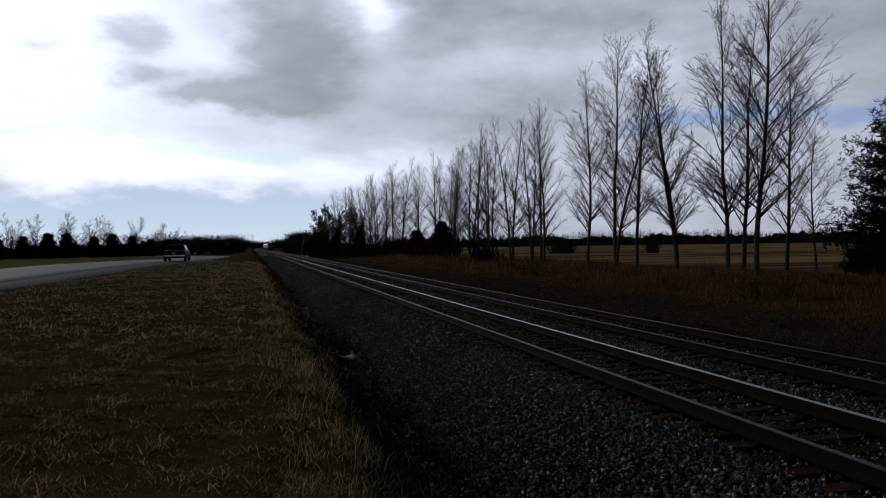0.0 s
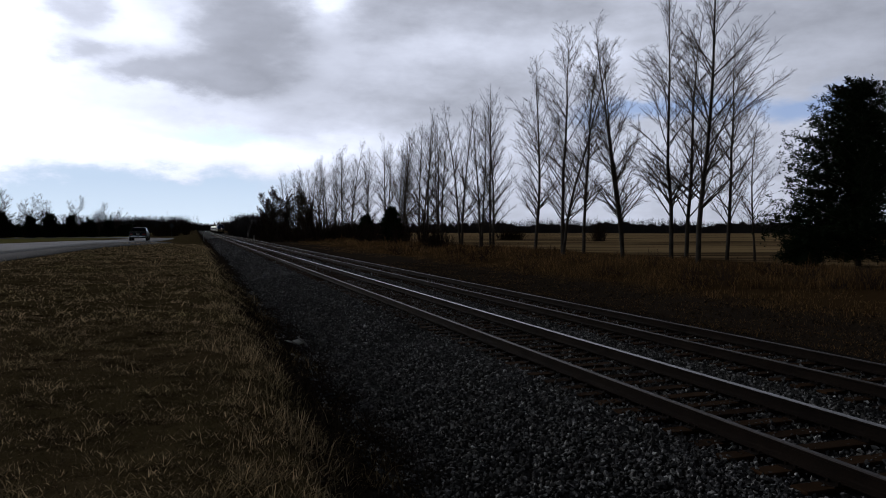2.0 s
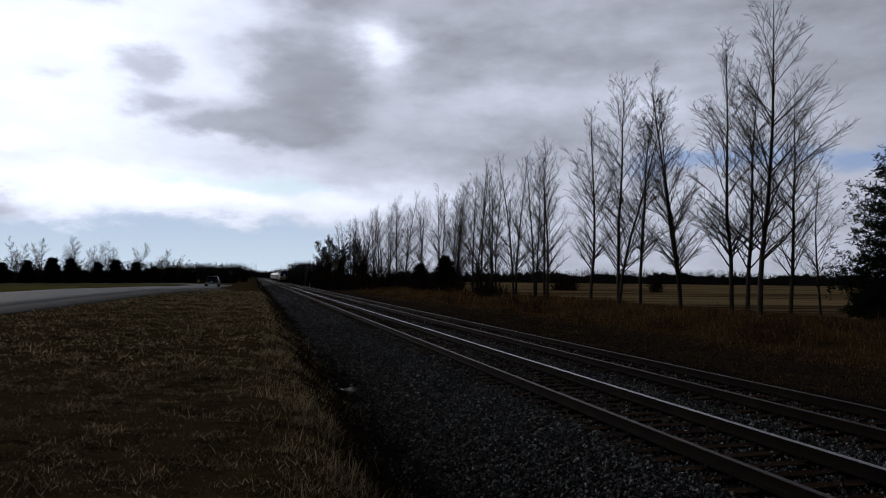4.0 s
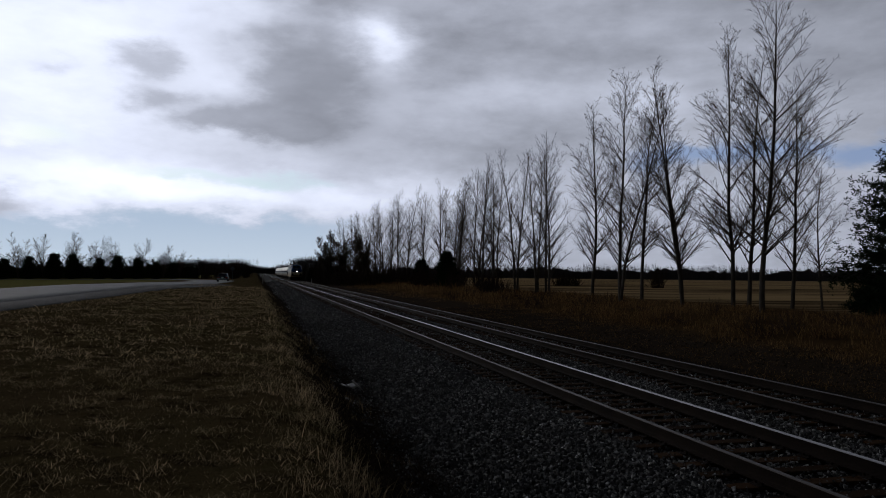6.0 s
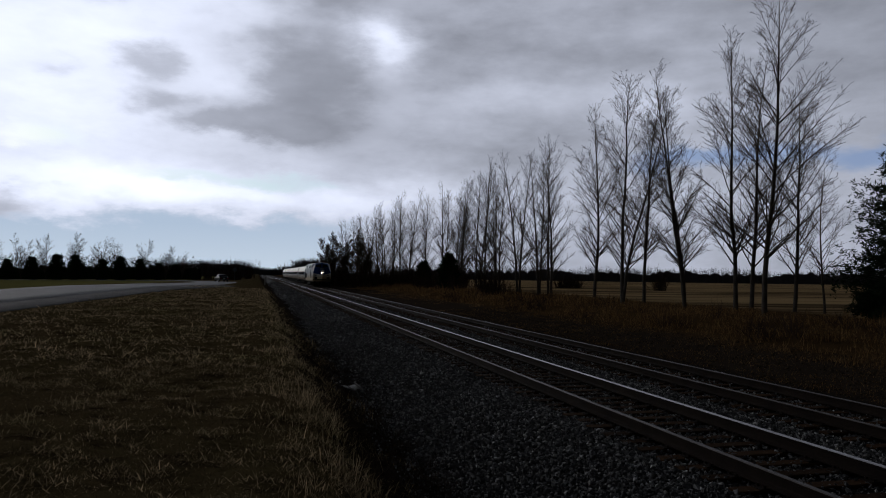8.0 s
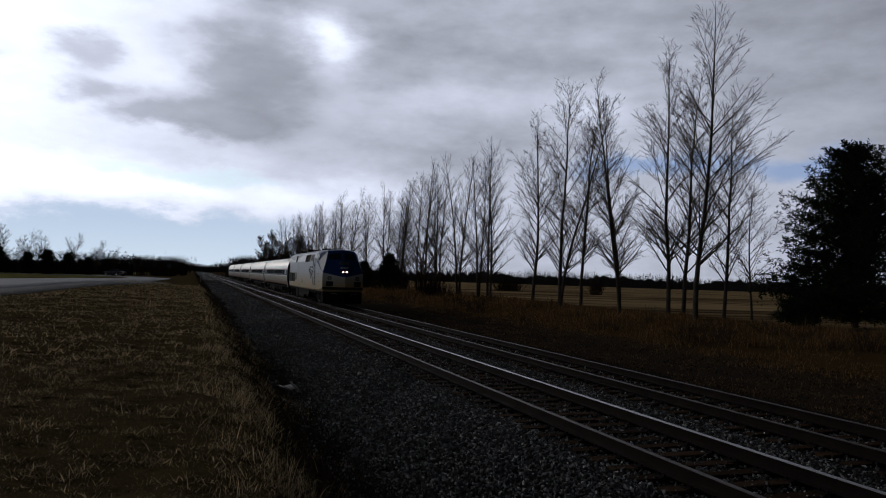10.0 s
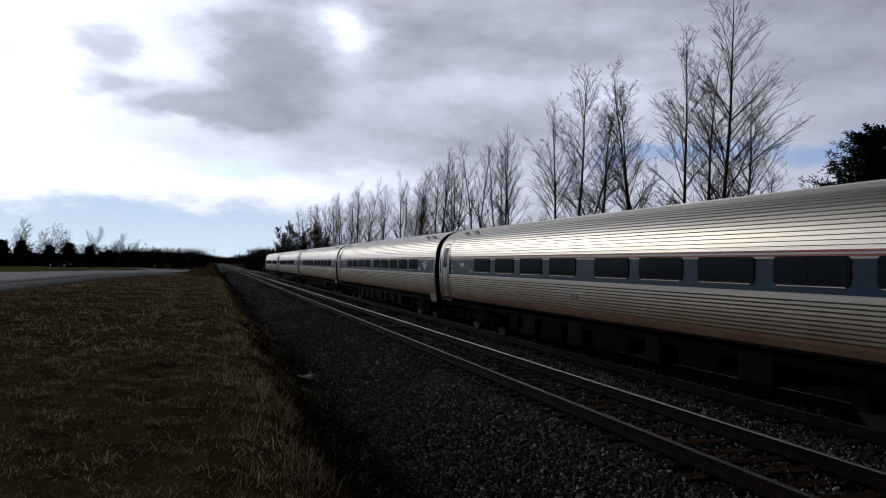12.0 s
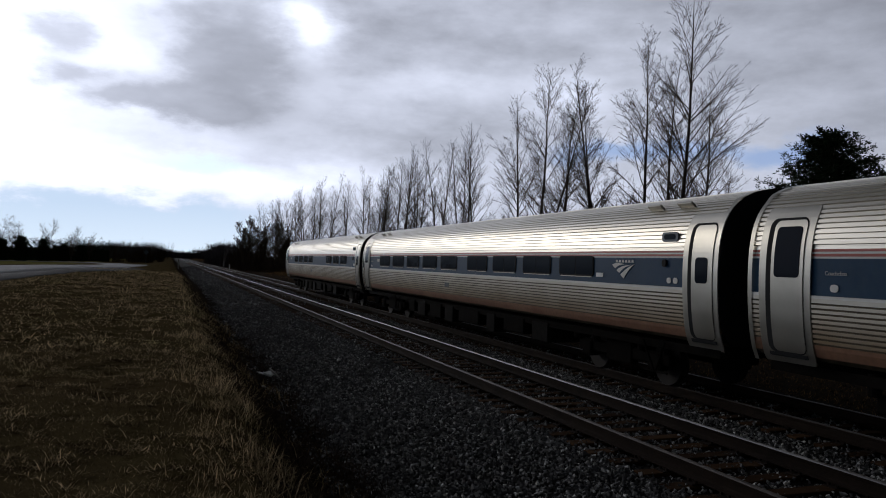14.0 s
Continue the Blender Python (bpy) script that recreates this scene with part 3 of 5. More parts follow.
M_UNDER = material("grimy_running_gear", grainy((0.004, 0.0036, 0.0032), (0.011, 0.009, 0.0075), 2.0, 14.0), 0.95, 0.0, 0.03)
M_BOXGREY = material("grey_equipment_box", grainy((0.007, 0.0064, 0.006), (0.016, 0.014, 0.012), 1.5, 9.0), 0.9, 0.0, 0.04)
M_RUBBER = material("black_rubber", plain((0.012, 0.012, 0.013), 0.2), 0.8, 0.0, 0.2)
M_DARKGLASS = material("tinted_window_glass", plain((0.012, 0.016, 0.024), 0.1, 2.0), 0.14, 0.0, 0.04)
M_LOUVRE = material("painted_louvre", plain((0.42, 0.42, 0.41), 0.2), 0.5, 0.2)
M_FRAME = material("window_frame_metal", plain((0.10, 0.11, 0.12), 0.2), 0.45, 0.6)
M_LOGOBLUE = material("dark_blue_lettering", plain((0.010, 0.020, 0.040), 0.1), 0.6, 0.0, 0.15)
M_WHEEL = material("wheel_steel", plain((0.024, 0.020, 0.018), 0.3), 0.75, 0.2, 0.2)


def glow(name, col, strength):
    mt = bpy.data.materials.new(name)
    mt.use_nodes = True
    k = Nodes(mt.node_tree)
    k.add("ShaderNodeOutputMaterial", ins={"Surface": k.add("ShaderNodeEmission", ins={"Color": (*col, 1.0), "Strength": strength})})
    return mt


M_LAMP = glow("headlight_lens", (1.0, 0.36, 0.28), 0.05)
M_BEAM = glow("lit_headlight", (1.0, 0.66, 0.66), 60.0)
M_LENS = material("unlit_lamp_glass", plain((0.45, 0.45, 0.45), 0.2), 0.15, 0.6)


# ---- the train: shared shapes ----
def flat(name, outline, x, mt, parent, label="", thick=0.006):
    """A thin plate on the side wall that faces the nearer track: outline of (y, z), standing on the plane at x."""
    n = len(outline)
    v = [(x, y, z) for y, z in outline] + [(x - thick, y, z) for y, z in outline]
    f = [tuple(range(n - 1, -1, -1)), tuple(range(n, 2 * n))] + [(i, (i + 1) % n, (i + 1) % n + n, i + n) for i in range(n)]
    return mesh_object(name, v, f, mt, parent, label)


def rounded(y0, y1, z0, z1, r, n=4):
    pts = []
    for cy, cz, a0 in ((y1 - r, z1 - r, 0), (y0 + r, z1 - r, 90), (y0 + r, z0 + r, 180), (y1 - r, z0 + r, 270)):
        for i in range(n + 1):
            a = radians(a0 + 90 * i / n)
            pts.append((cy + r * math.cos(a), cz + r * math.sin(a)))
    return pts


def emblem(parent, x, y0, y1, z0, z1, mt, label):
    """Three tapering blades that fan out, under a row of plain blocks; y0 is the end towards the nose."""
    at = lambda u, v: (y1 + (y0 - y1) * u, z0 + (z1 - z0) * v)
    for a, b, tip, bow in (((0.0, 0.94), (0.14, 0.68), (0.60, 0.97), 0.10), ((0.20, 0.56), (0.33, 0.38), (0.84, 0.94), 0.085), ((0.39, 0.25), (0.53, 0.0), (1.0, 1.0), 0.06)):
        upper, lower = [], []
        for i in range(9):
            s = i / 8
            for p, out, k in ((a, upper, 1.0), (b, lower, 0.75)):
                u, v = p[0] + (tip[0] - p[0]) * s, p[1] + (tip[1] - p[1]) * s
                q = 4 * s * (1 - s) * bow * k
                out.append(at(u - q * 0.6, v + q))
        o = upper + lower[::-1][1:]
        flat("emblem_blade", o, x, mt, parent, label)
    w = (y1 - y0) * 0.84 / 6
    h = (z1 - z0) * 0.17
    for i in range(6):
        a = y1 - (y1 - y0) * 0.16 - w * i
        flat("emblem_block", [(a, z1 + h * 0.6), (a - w * 0.72, z1 + h * 0.6), (a - w * 0.60, z1 + h * 1.6), (a - w * 0.12, z1 + h * 1.6)], x, mt, parent, label)


def lettering(name, text, parent, x, y, z, size, mt, label="", stretch=1.0):
    """Letters on the side wall, reading towards the nose, starting at y."""
    cu = bpy.data.curves.new(name, "FONT")
    cu.body, cu.size, cu.extrude = text, size, 0.003
    tmp = bpy.data.objects.new(name + "_tmp", cu)
    scene.collection.objects.link(tmp)
    me = bpy.data.meshes.new_from_object(tmp.evaluated_get(bpy.context.evaluated_depsgraph_get()))
    bpy.data.objects.remove(tmp)
    me.transform(Matrix(((0, 0, -1, x), (-stretch, 0, 0, y), (0, 1, 0, z), (0, 0, 0, 1))))
    me.materials.clear()
    me.materials.append(mt)
    ob = new(name, me)
    ob.parent = parent
    if label:
        ob["label"] = label
    return ob


def bogie(parent, y, gauge_half=0.7525, base=2.6, radius=0.46, label="dark truck with two axles"):
    bm = bmesh.new()
    for s in (-1, 1):
        box(bm, s * 1.05 - 0.07, s * 1.05 + 0.07, y - base / 2 - 0.45, y + base / 2 + 0.45, 0.42, 0.68, 0.03)
        box(bm, s * 1.05 - 0.10, s * 1.05 + 0.10, y - 0.5, y + 0.5, 0.30, 0.86, 0.04)
        for w in (-1, 1):
            box(bm, s * 1.05 - 0.13, s * 1.05 + 0.13, y + w * base / 2 - 0.2, y + w * base / 2 + 0.2, 0.30, 0.66, 0.04)
            rod(bm, (s * 1.17, y + w * base / 2 - 0.42, 0.66), (s * 1.17, y + w * base / 2 - 0.42, 0.98), 0.09)
            rod(bm, (s * 1.17, y + w * base / 2 + 0.42, 0.66), (s * 1.17, y + w * base / 2 + 0.42, 0.98), 0.09)
    box(bm, -1.0, 1.0, y - 0.35, y + 0.35, 0.45, 0.95, 0.04)
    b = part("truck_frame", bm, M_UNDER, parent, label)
    for w in (-1, 1):
        for s in (-1, 1):
            bm = bmesh.new()
            rod(bm, (s * (gauge_half - 0.05), y + w * base / 2, radius), (s * (gauge_half + 0.08), y + w * base / 2, radius), radius, n=28)
            rod(bm, (s * (gauge_half - 0.08), y + w * base / 2, radius), (s * (gauge_half - 0.05), y + w * base / 2, radius), radius + 0.03, n=28)
            rod(bm, (s * (gauge_half + 0.08), y + w * base / 2, radius), (s * (gauge_half + 0.2), y + w * base / 2, radius), 0.13, n=14)
            part("wheel", bm, M_WHEEL, b)


def grab(parent, pts, r=0.018, mt=None):
    bm = bmesh.new()
    for a, b in zip(pts, pts[1:]):
        rod(bm, a, b, r, n=8)
    part("grab_rail", bm, mt or M_DOOR, parent)


# ---- the locomotive: nose at y = 0, rail top at z = 0 ----
def make_loco():
    e = empty("locomotive")
    tagged(e, "silver diesel locomotive with dark blue nose and dirty sill", "locomotive")
    half = {"P0": (0, 0.0, 1.25), "P1": (1.50, 0.80, 1.25), "P2": (0, 0.0, 2.08), "P3": (1.50, 0.88, 2.36), "P4": (0, 0.62, 3.26), "P5": (1.20, 1.26, 3.28), "P6": (0, 1.30, 4.10), "P7": (1.00, 1.75, 4.02)}
    prof = [(1.44, 1.02), (1.52, 1.12), (1.525, 2.35), (1.525, 3.30), (1.40, 3.86), (1.02, 4.12), (0.0, 4.20)]
    bm = bmesh.new()
    for s in (-1, 1):
        P = {k: bm.verts.new((s * v[0], v[1], v[2])) for k, v in half.items()}
        P["PB"] = bm.verts.new((s * 1.42, 0.95, 1.02))
        P["PC"] = bm.verts.new((0, 0.25, 1.02))
        rows = []
        for y in (2.6, 9.0, 15.0, 20.25, 20.45):
            k = 0.985 if y > 20.3 else 1.0
            rows.append([bm.verts.new((s * x * k, y - (0.25 if (z > 3.9 and y < 3) else 0.0), z)) for x, z in prof])
        A = rows[0]
        q = lambda *vs: bm.faces.new(vs if s > 0 else vs[::-1])
        q(P["P0"], P["P1"], P["P3"], P["P2"]), q(P["P2"], P["P3"], P["P5"], P["P4"]), q(P["P4"], P["P5"], P["P7"], P["P6"])
        q(P["PC"], P["PB"], P["P1"], P["P0"]), q(P["PB"], A[0], A[1], P["P1"]), q(P["P1"], A[1], A[2], P["P3"]), q(P["P3"], A[2], A[3])
        q(P["P3"], A[3], P["P5"]), q(P["P5"], A[3], A[4], P["P7"]), q(P["P7"], A[4], A[5]), q(P["P7"], A[5], A[6], P["P6"])
        for a, b in zip(rows, rows[1:]):
            for i in range(len(prof) - 1):
                q(a[i], b[i], b[i + 1], a[i + 1])
        q(*rows[-1][::-1])
    bmesh.ops.remove_doubles(bm, verts=bm.verts, dist=0.001)
    part("body", bm, M_LOCO, e)
    S = -1.527
    # radiator and intake openings
    for y0, y1, z0, z1, name in ((17.95, 19.75, 1.56, 2.30, "radiator_grille"), (16.05, 17.75, 1.56, 2.30, "radiator_grille"), (15.05, 15.60, 3.30, 3.80, "intake"), (8.80, 9.60, 3.28, 3.78, "intake"), (7.20, 8.50, 3.28, 3.78, "intake")):
        up = z0 > 3
        lean = (lambda z: S + (z - 3.3) * 0.223) if up else (lambda z: S)
        g = mesh_object(name, [(lean(z) - 0.008, y, z) for y, z in ((y0, z0), (y1, z0), (y1, z1), (y0, z1))] + [(lean(z) + 0.05, y, z) for y, z in ((y0, z0), (y1, z0), (y1, z1), (y0, z1))],
                        [(3, 2, 1, 0), (0, 1, 5, 4), (1, 2, 6, 5), (2, 3, 7, 6), (3, 0, 4, 7)], M_RUBBER, e, "black mesh opening")
        bm = bmesh.new()
        for a, b, c, d in ((y0 - 0.03, y1 + 0.03, z1, z1 + 0.03), (y0 - 0.03, y1 + 0.03, z0 - 0.03, z0), (y0 - 0.03, y0, z0, z1), (y1, y1 + 0.03, z0, z1), ((y0 + y1) / 2 - 0.012, (y0 + y1) / 2 + 0.012, z0, z1)):
            vs = box(bm, -0.03, 0.0, a, b, c, d)
            for v in vs:
                v.co.x += lean(v.co.z)
        part("opening_frame", bm, M_BOXGREY, g)
    # louvred panel behind the cab
    bm = bmesh.new()
    lean = lambda z: S + (z - 3.3) * 0.223
    for a, b, c, d in ((5.12, 7.05, 3.78, 3.81), (5.12, 7.05, 3.23, 3.26), (5.12, 5.17, 3.26, 3.78), (7.0, 7.05, 3.26, 3.78)):
        for v in box(bm, -0.03, 0.0, a, b, c, d):
            v.co.x += lean(v.co.z)
    lv = part("louvre_panel", bm, M_LOUVRE, e)
    mesh_object("louvre_back", [(lean(z) - 0.004, y, z) for y, z in ((5.15, 3.25), (7.02, 3.25), (7.02, 3.79), (5.15, 3.79))], [(0, 3, 2, 1)], M_UNDER, lv)
    for i in range(10):
        z = 3.28 + i * 0.05
        bm = bmesh.new()
        vs = box(bm, -0.028, -0.004, 5.17, 7.0, z, z + 0.022)
        for v in vs:
            v.co.x += lean(z)
        part("louvre_slat", bm, M_LOUVRE, lv)
    # cab side window, two panes
    fr = mesh_object("cab_side_window", [(lean(z) - d, y, z) for d in (0.012, -0.03) for y, z in ((2.52, 3.34), (3.72, 3.34), (3.62, 3.82), (2.62, 3.82))],
                     [(3, 2, 1, 0), (0, 1, 5, 4), (1, 2, 6, 5), (2, 3, 7, 6), (3, 0, 4, 7)], M_RUBBER, e)
    for y0, y1, y2, y3, mt in ((3.14, 3.68, 3.60, 3.16, M_DARKGLASS), (2.58, 2.84, 2.86, 2.66, M_DARKGLASS)):
        mesh_object("pane", [(lean(z) - 0.018, y, z) for y, z in ((y0, 3.37), (y1, 3.37), (y2, 3.79), (y3, 3.79))], [(3, 2, 1, 0)], mt, fr)
    # windscreen panes set on the raked front
    nose = {s: [Vector((s * a, b, c)) for a, b, c in ((0.0, 0.62, 3.26), (1.20, 1.26, 3.28), (1.0, 1.75, 4.02), (0.0, 1.30, 4.10))] for s in (-1, 1)}
    for s in (-1, 1):
        c = nose[s]
        nrm = (c[1] - c[0]).cross(c[3] - c[0]).normalized()
        nrm = nrm if nrm.y < 0 else -nrm
        at = lambda u, v: (c[0] * (1 - u) + c[1] * u) * (1 - v) + (c[3] * (1 - u) + c[2] * u) * v
        pts = [at(u, v) + nrm * 0.012 for u, v in ((0.12, 0.16), (0.5, 0.12), (0.84, 0.16), (0.86, 0.64), (0.5, 0.72), (0.12, 0.72))]
        pts += [p - nrm * 0.04 for p in pts]
        n = 6
        mesh_object("windscreen_pane", pts, [tuple(range(n)), tuple(range(2 * n - 1, n - 1, -1))] + [(i, i + n, (i + 1) % n + n, (i + 1) % n) for i in range(n)], M_DARKGLASS, e, "dark raked windscreen glass")
    # twin headlights in the blue nose, ditch lights lower down
    def front_y(x, z):
        return 0.587 * abs(x) if z < 2.2 else 0.587 * abs(x) + (z - 2.1) * 0.50
    bm = bmesh.new()
    box(bm, -0.30, 0.30, 0.10, 0.42, 2.33, 2.62, 0.06)
    housing = part("headlight_housing", bm, M_RUBBER, e)
    for x in (-0.14, 0.14):
        bm = bmesh.new()
        rod(bm, (x, 0.085, 2.475), (x, 0.11, 2.475), 0.085, n=18)
        part("headlight", bm, M_LAMP, housing, "lit round headlight")
        bm = bmesh.new()
        rod(bm, (x, 0.07, 2.475), (x, 0.086, 2.475), 0.034, n=14)
        part("lit_bulb", bm, M_BEAM, housing)
    for s in (-1, 1):
        x = s * 1.02
        bm = bmesh.new()
        y = front_y(x, 2.0)
        rod(bm, (x, y - 0.10, 2.0), (x, y + 0.12, 2.0), 0.15, n=20)
        d = part("ditch_light", bm, M_RUBBER, e)
        bm = bmesh.new()
        rod(bm, (x, y - 0.125, 2.0), (x, y - 0.10, 2.0), 0.115, n=18)
        part("ditch_light_lens", bm, M_LENS, d)
        bm = bmesh.new()
        box(bm, x - 0.24, x + 0.24, y - 0.20, y + 0.1, 1.42, 1.78, 0.02)
        part("step_recess", bm, M_RUBBER, e, "black step opening in the nose")
    # number board and small emblem on the nose
    bm = bmesh.new()
    for v in box(bm, -0.36, 0.36, 0.0, 0.03, 0.0, 0.22, 0.01):
        v.co = Vector((v.co.x, v.co.y + 0.40 + v.co.z * 0.5, v.co.z + 3.02))
    nb = part("number_board", bm, M_FRAME, e, "grey number board")
    for i in range(3):
        u = -0.30 + i * 0.22
        a = [(u, 0.0), (u + 0.10, 0.0), (u + 0.20, 0.14), (u + 0.12, 0.14)]
        mesh_object("nose_emblem_blade", [(x, 0.26 + z * 0.5 + abs(x) * 0.55, 2.72 + z) for x, z in a], [(0, 1, 2, 3)], M_WHITE, e)
    # pilot, coupler, plough
    bm = bmesh.new()
    for s in (-1, 1):
        vs = [bm.verts.new(p) for p in ((0, -0.05, 0.16), (s * 1.40, 0.62, 0.16), (s * 1.45, 0.85, 1.02), (0, 0.12, 1.02))]
        bm.faces.new(vs if s > 0 else vs[::-1])
    bmesh.ops.remove_doubles(bm, verts=bm.verts, dist=0.001)
    box(bm, -1.40, 1.40, 0.85, 1.9, 0.22, 1.02, 0.03)
    part("pilot", bm, M_UNDER, e, "dark grimy pilot plate")
    bm = bmesh.new()
    box(bm, -0.14, 0.14, -0.42, 0.3, 0.72, 0.98, 0.05)
    box(bm, -0.22, 0.10, -0.60, -0.36, 0.68, 1.02, 0.05)
    part("coupler", bm, M_UNDER, e)
    for s in (-1, 1):
        grab(e, [(s * 0.95, 0.42, 0.98), (s * 0.95, 0.22, 0.9), (s * 0.55, 0.05, 0.9), (s * 0.50, 0.12, 0.75)], 0.014)
    # underframe: tank, skirts and trucks
    bm = bmesh.new()
    for v in box(bm, -1.46, 1.46, 7.2, 13.9, 0.35, 1.03, 0.04):
        if v.co.z < 0.6 and v.co.y < 8:
            v.co.y += 0.9
    part("fuel_tank", bm, M_BOXGREY, e, "long grey fuel tank with sloped end")
    bm = bmesh.new()
    rod(bm, (-1.5, 9.0, 0.42), (-1.5, 11.4, 0.42), 0.17, n=18)
    rod(bm, (-1.5, 11.4, 0.42), (-1.5, 11.5, 0.42), 0.17, 0.08, n=18)
    part("air_reservoir", bm, M_BOXGREY, e, "grey cylindrical air reservoir")
    bm = bmesh.new()
    for v in box(bm, -1.50, -1.44, 14.0, 15.0, 0.12, 1.03):
        pass
    part("skirt_panel", bm, M_BOXGREY, e)
    bogie(e, 4.7, base=2.75, radius=0.51)
    bogie(e, 17.4, base=2.75, radius=0.51)
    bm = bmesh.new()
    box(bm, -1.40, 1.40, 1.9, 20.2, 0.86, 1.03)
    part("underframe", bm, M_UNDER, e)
    # crew door recess with rails and the ladder
    flat("crew_door", rounded(4.0, 4.72, 1.32, 3.50, 0.04), -1.529, M_LOCO, e)
    for z in (2.86, 2.38, 1.92, 1.62, 1.40):
        bm = bmesh.new()
        box(bm, -1.540, -1.50, 4.42, 4.64, z, z + 0.15)
        part("step_slot", bm, M_RUBBER, e)
    for y in (3.93, 4.80):
        grab(e, [(-1.53, y, 1.45), (-1.60, y, 1.5), (-1.60, y, 3.45), (-1.53, y, 3.5)], 0.022, M_FRAME)
    for yc in (4.28, 20.0):
        bm = bmesh.new()
        for y in (yc - 0.2, yc + 0.2):
            rod(bm, (-1.50, y, 0.30), (-1.50, y, 1.25), 0.02, n=8)
        for z in (0.32, 0.58, 0.84, 1.10):
            rod(bm, (-1.50, yc - 0.2, z), (-1.50, yc + 0.2, z), 0.018, n=8)
        part("ladder", bm, M_BOXGREY, e)
    rd = flat("rear_door", rounded(19.85, 20.2, 1.55, 3.05, 0.03), -1.531, M_DOOR, e)
    flat("rear_door_window", rounded(19.90, 20.16, 2.48, 2.98, 0.06), -1.538, M_DARKGLASS, rd)
    for y in (19.80, 20.27):
        grab(e, [(-1.53, y, 1.7), (-1.585, y, 1.75), (-1.585, y, 2.75), (-1.53, y, 2.8)], 0.016, M_FRAME)
    flat("access_hatch", rounded(1.35, 1.95, 1.50, 1.95, 0.02), -1.529, M_LOCO, e)
    flat("hatch_latch", rounded(1.60, 1.72, 1.66, 1.74, 0.03), -1.540, M_RUBBER, e)
    flat("filler_cap", rounded(11.05, 11.36, 1.46, 1.78, 0.05), -1.540, M_RUBBER, e, "black fuel filler recess")
    for y, z in ((3.7, 2.2), (2.2, 2.2), (9.4, 1.35), (13.1, 1.36)):
        flat("latch", rounded(y, y + 0.1, z, z + 0.09, 0.03), -1.540, M_RUBBER, e)
    # door joint lines as thin raised seams
    for y0, y1, z0, z1 in ((14.05, 14.08, 1.5, 3.2), (13.55, 13.58, 1.5, 3.2), (2.3, 3.6, 2.30, 2.315), (2.3, 2.32, 1.3, 2.3)):
        flat("panel_seam", [(y0, z0), (y1, z0), (y1, z1), (y0, z1)], -1.526, M_FRAME, e, thick=0.004)
    lettering("road_number", "101", e, -1.531, 15.85, 1.72, 0.92, M_LOGOBLUE, "dark blue road number 101", 0.72)
    emblem(e, -1.528, 5.05, 7.60, 1.84, 2.66, M_LOGOBLUE, "dark blue fan-shaped emblem")
    # roof gear
    for y, l, w, h in ((19.2, 0.9, 0.8, 0.06), (12.4, 1.4, 0.9, 0.14), (10.5, 0.9, 0.7, 0.09), (6.6, 1.0, 0.6, 0.12), (16.2, 1.6, 0.9, 0.08)):
        bm = bmesh.new()
        box(bm, -w, w, y - l / 2, y + l / 2, 4.10, 4.20 + h, 0.03)
        part("roof_hatch", bm, M_UNDER, e)
    bm = bmesh.new()
    for y in (6.2, 6.5, 6.8):
        rod(bm, (-0.3, y, 4.2), (-0.3, y, 4.36), 0.13, 0.10, n=12)
    part("exhaust_stacks", bm, M_RUBBER, e)
    bm = bmesh.new()
    for x in (-0.25, 0.0, 0.25):
        rod(bm, (x, 3.3, 4.24), (x, 2.8, 4.24), 0.05, 0.09, n=10)
    box(bm, -0.35, 0.35, 3.0, 3.1, 4.15, 4.22)
    part("air_horn", bm, M_FRAME, e)
    bm = bmesh.new()
    box(bm, -0.55, -0.35, 2.1, 2.3, 4.14, 4.26, 0.03)
    part("antenna", bm, M_FRAME, e)
    return e


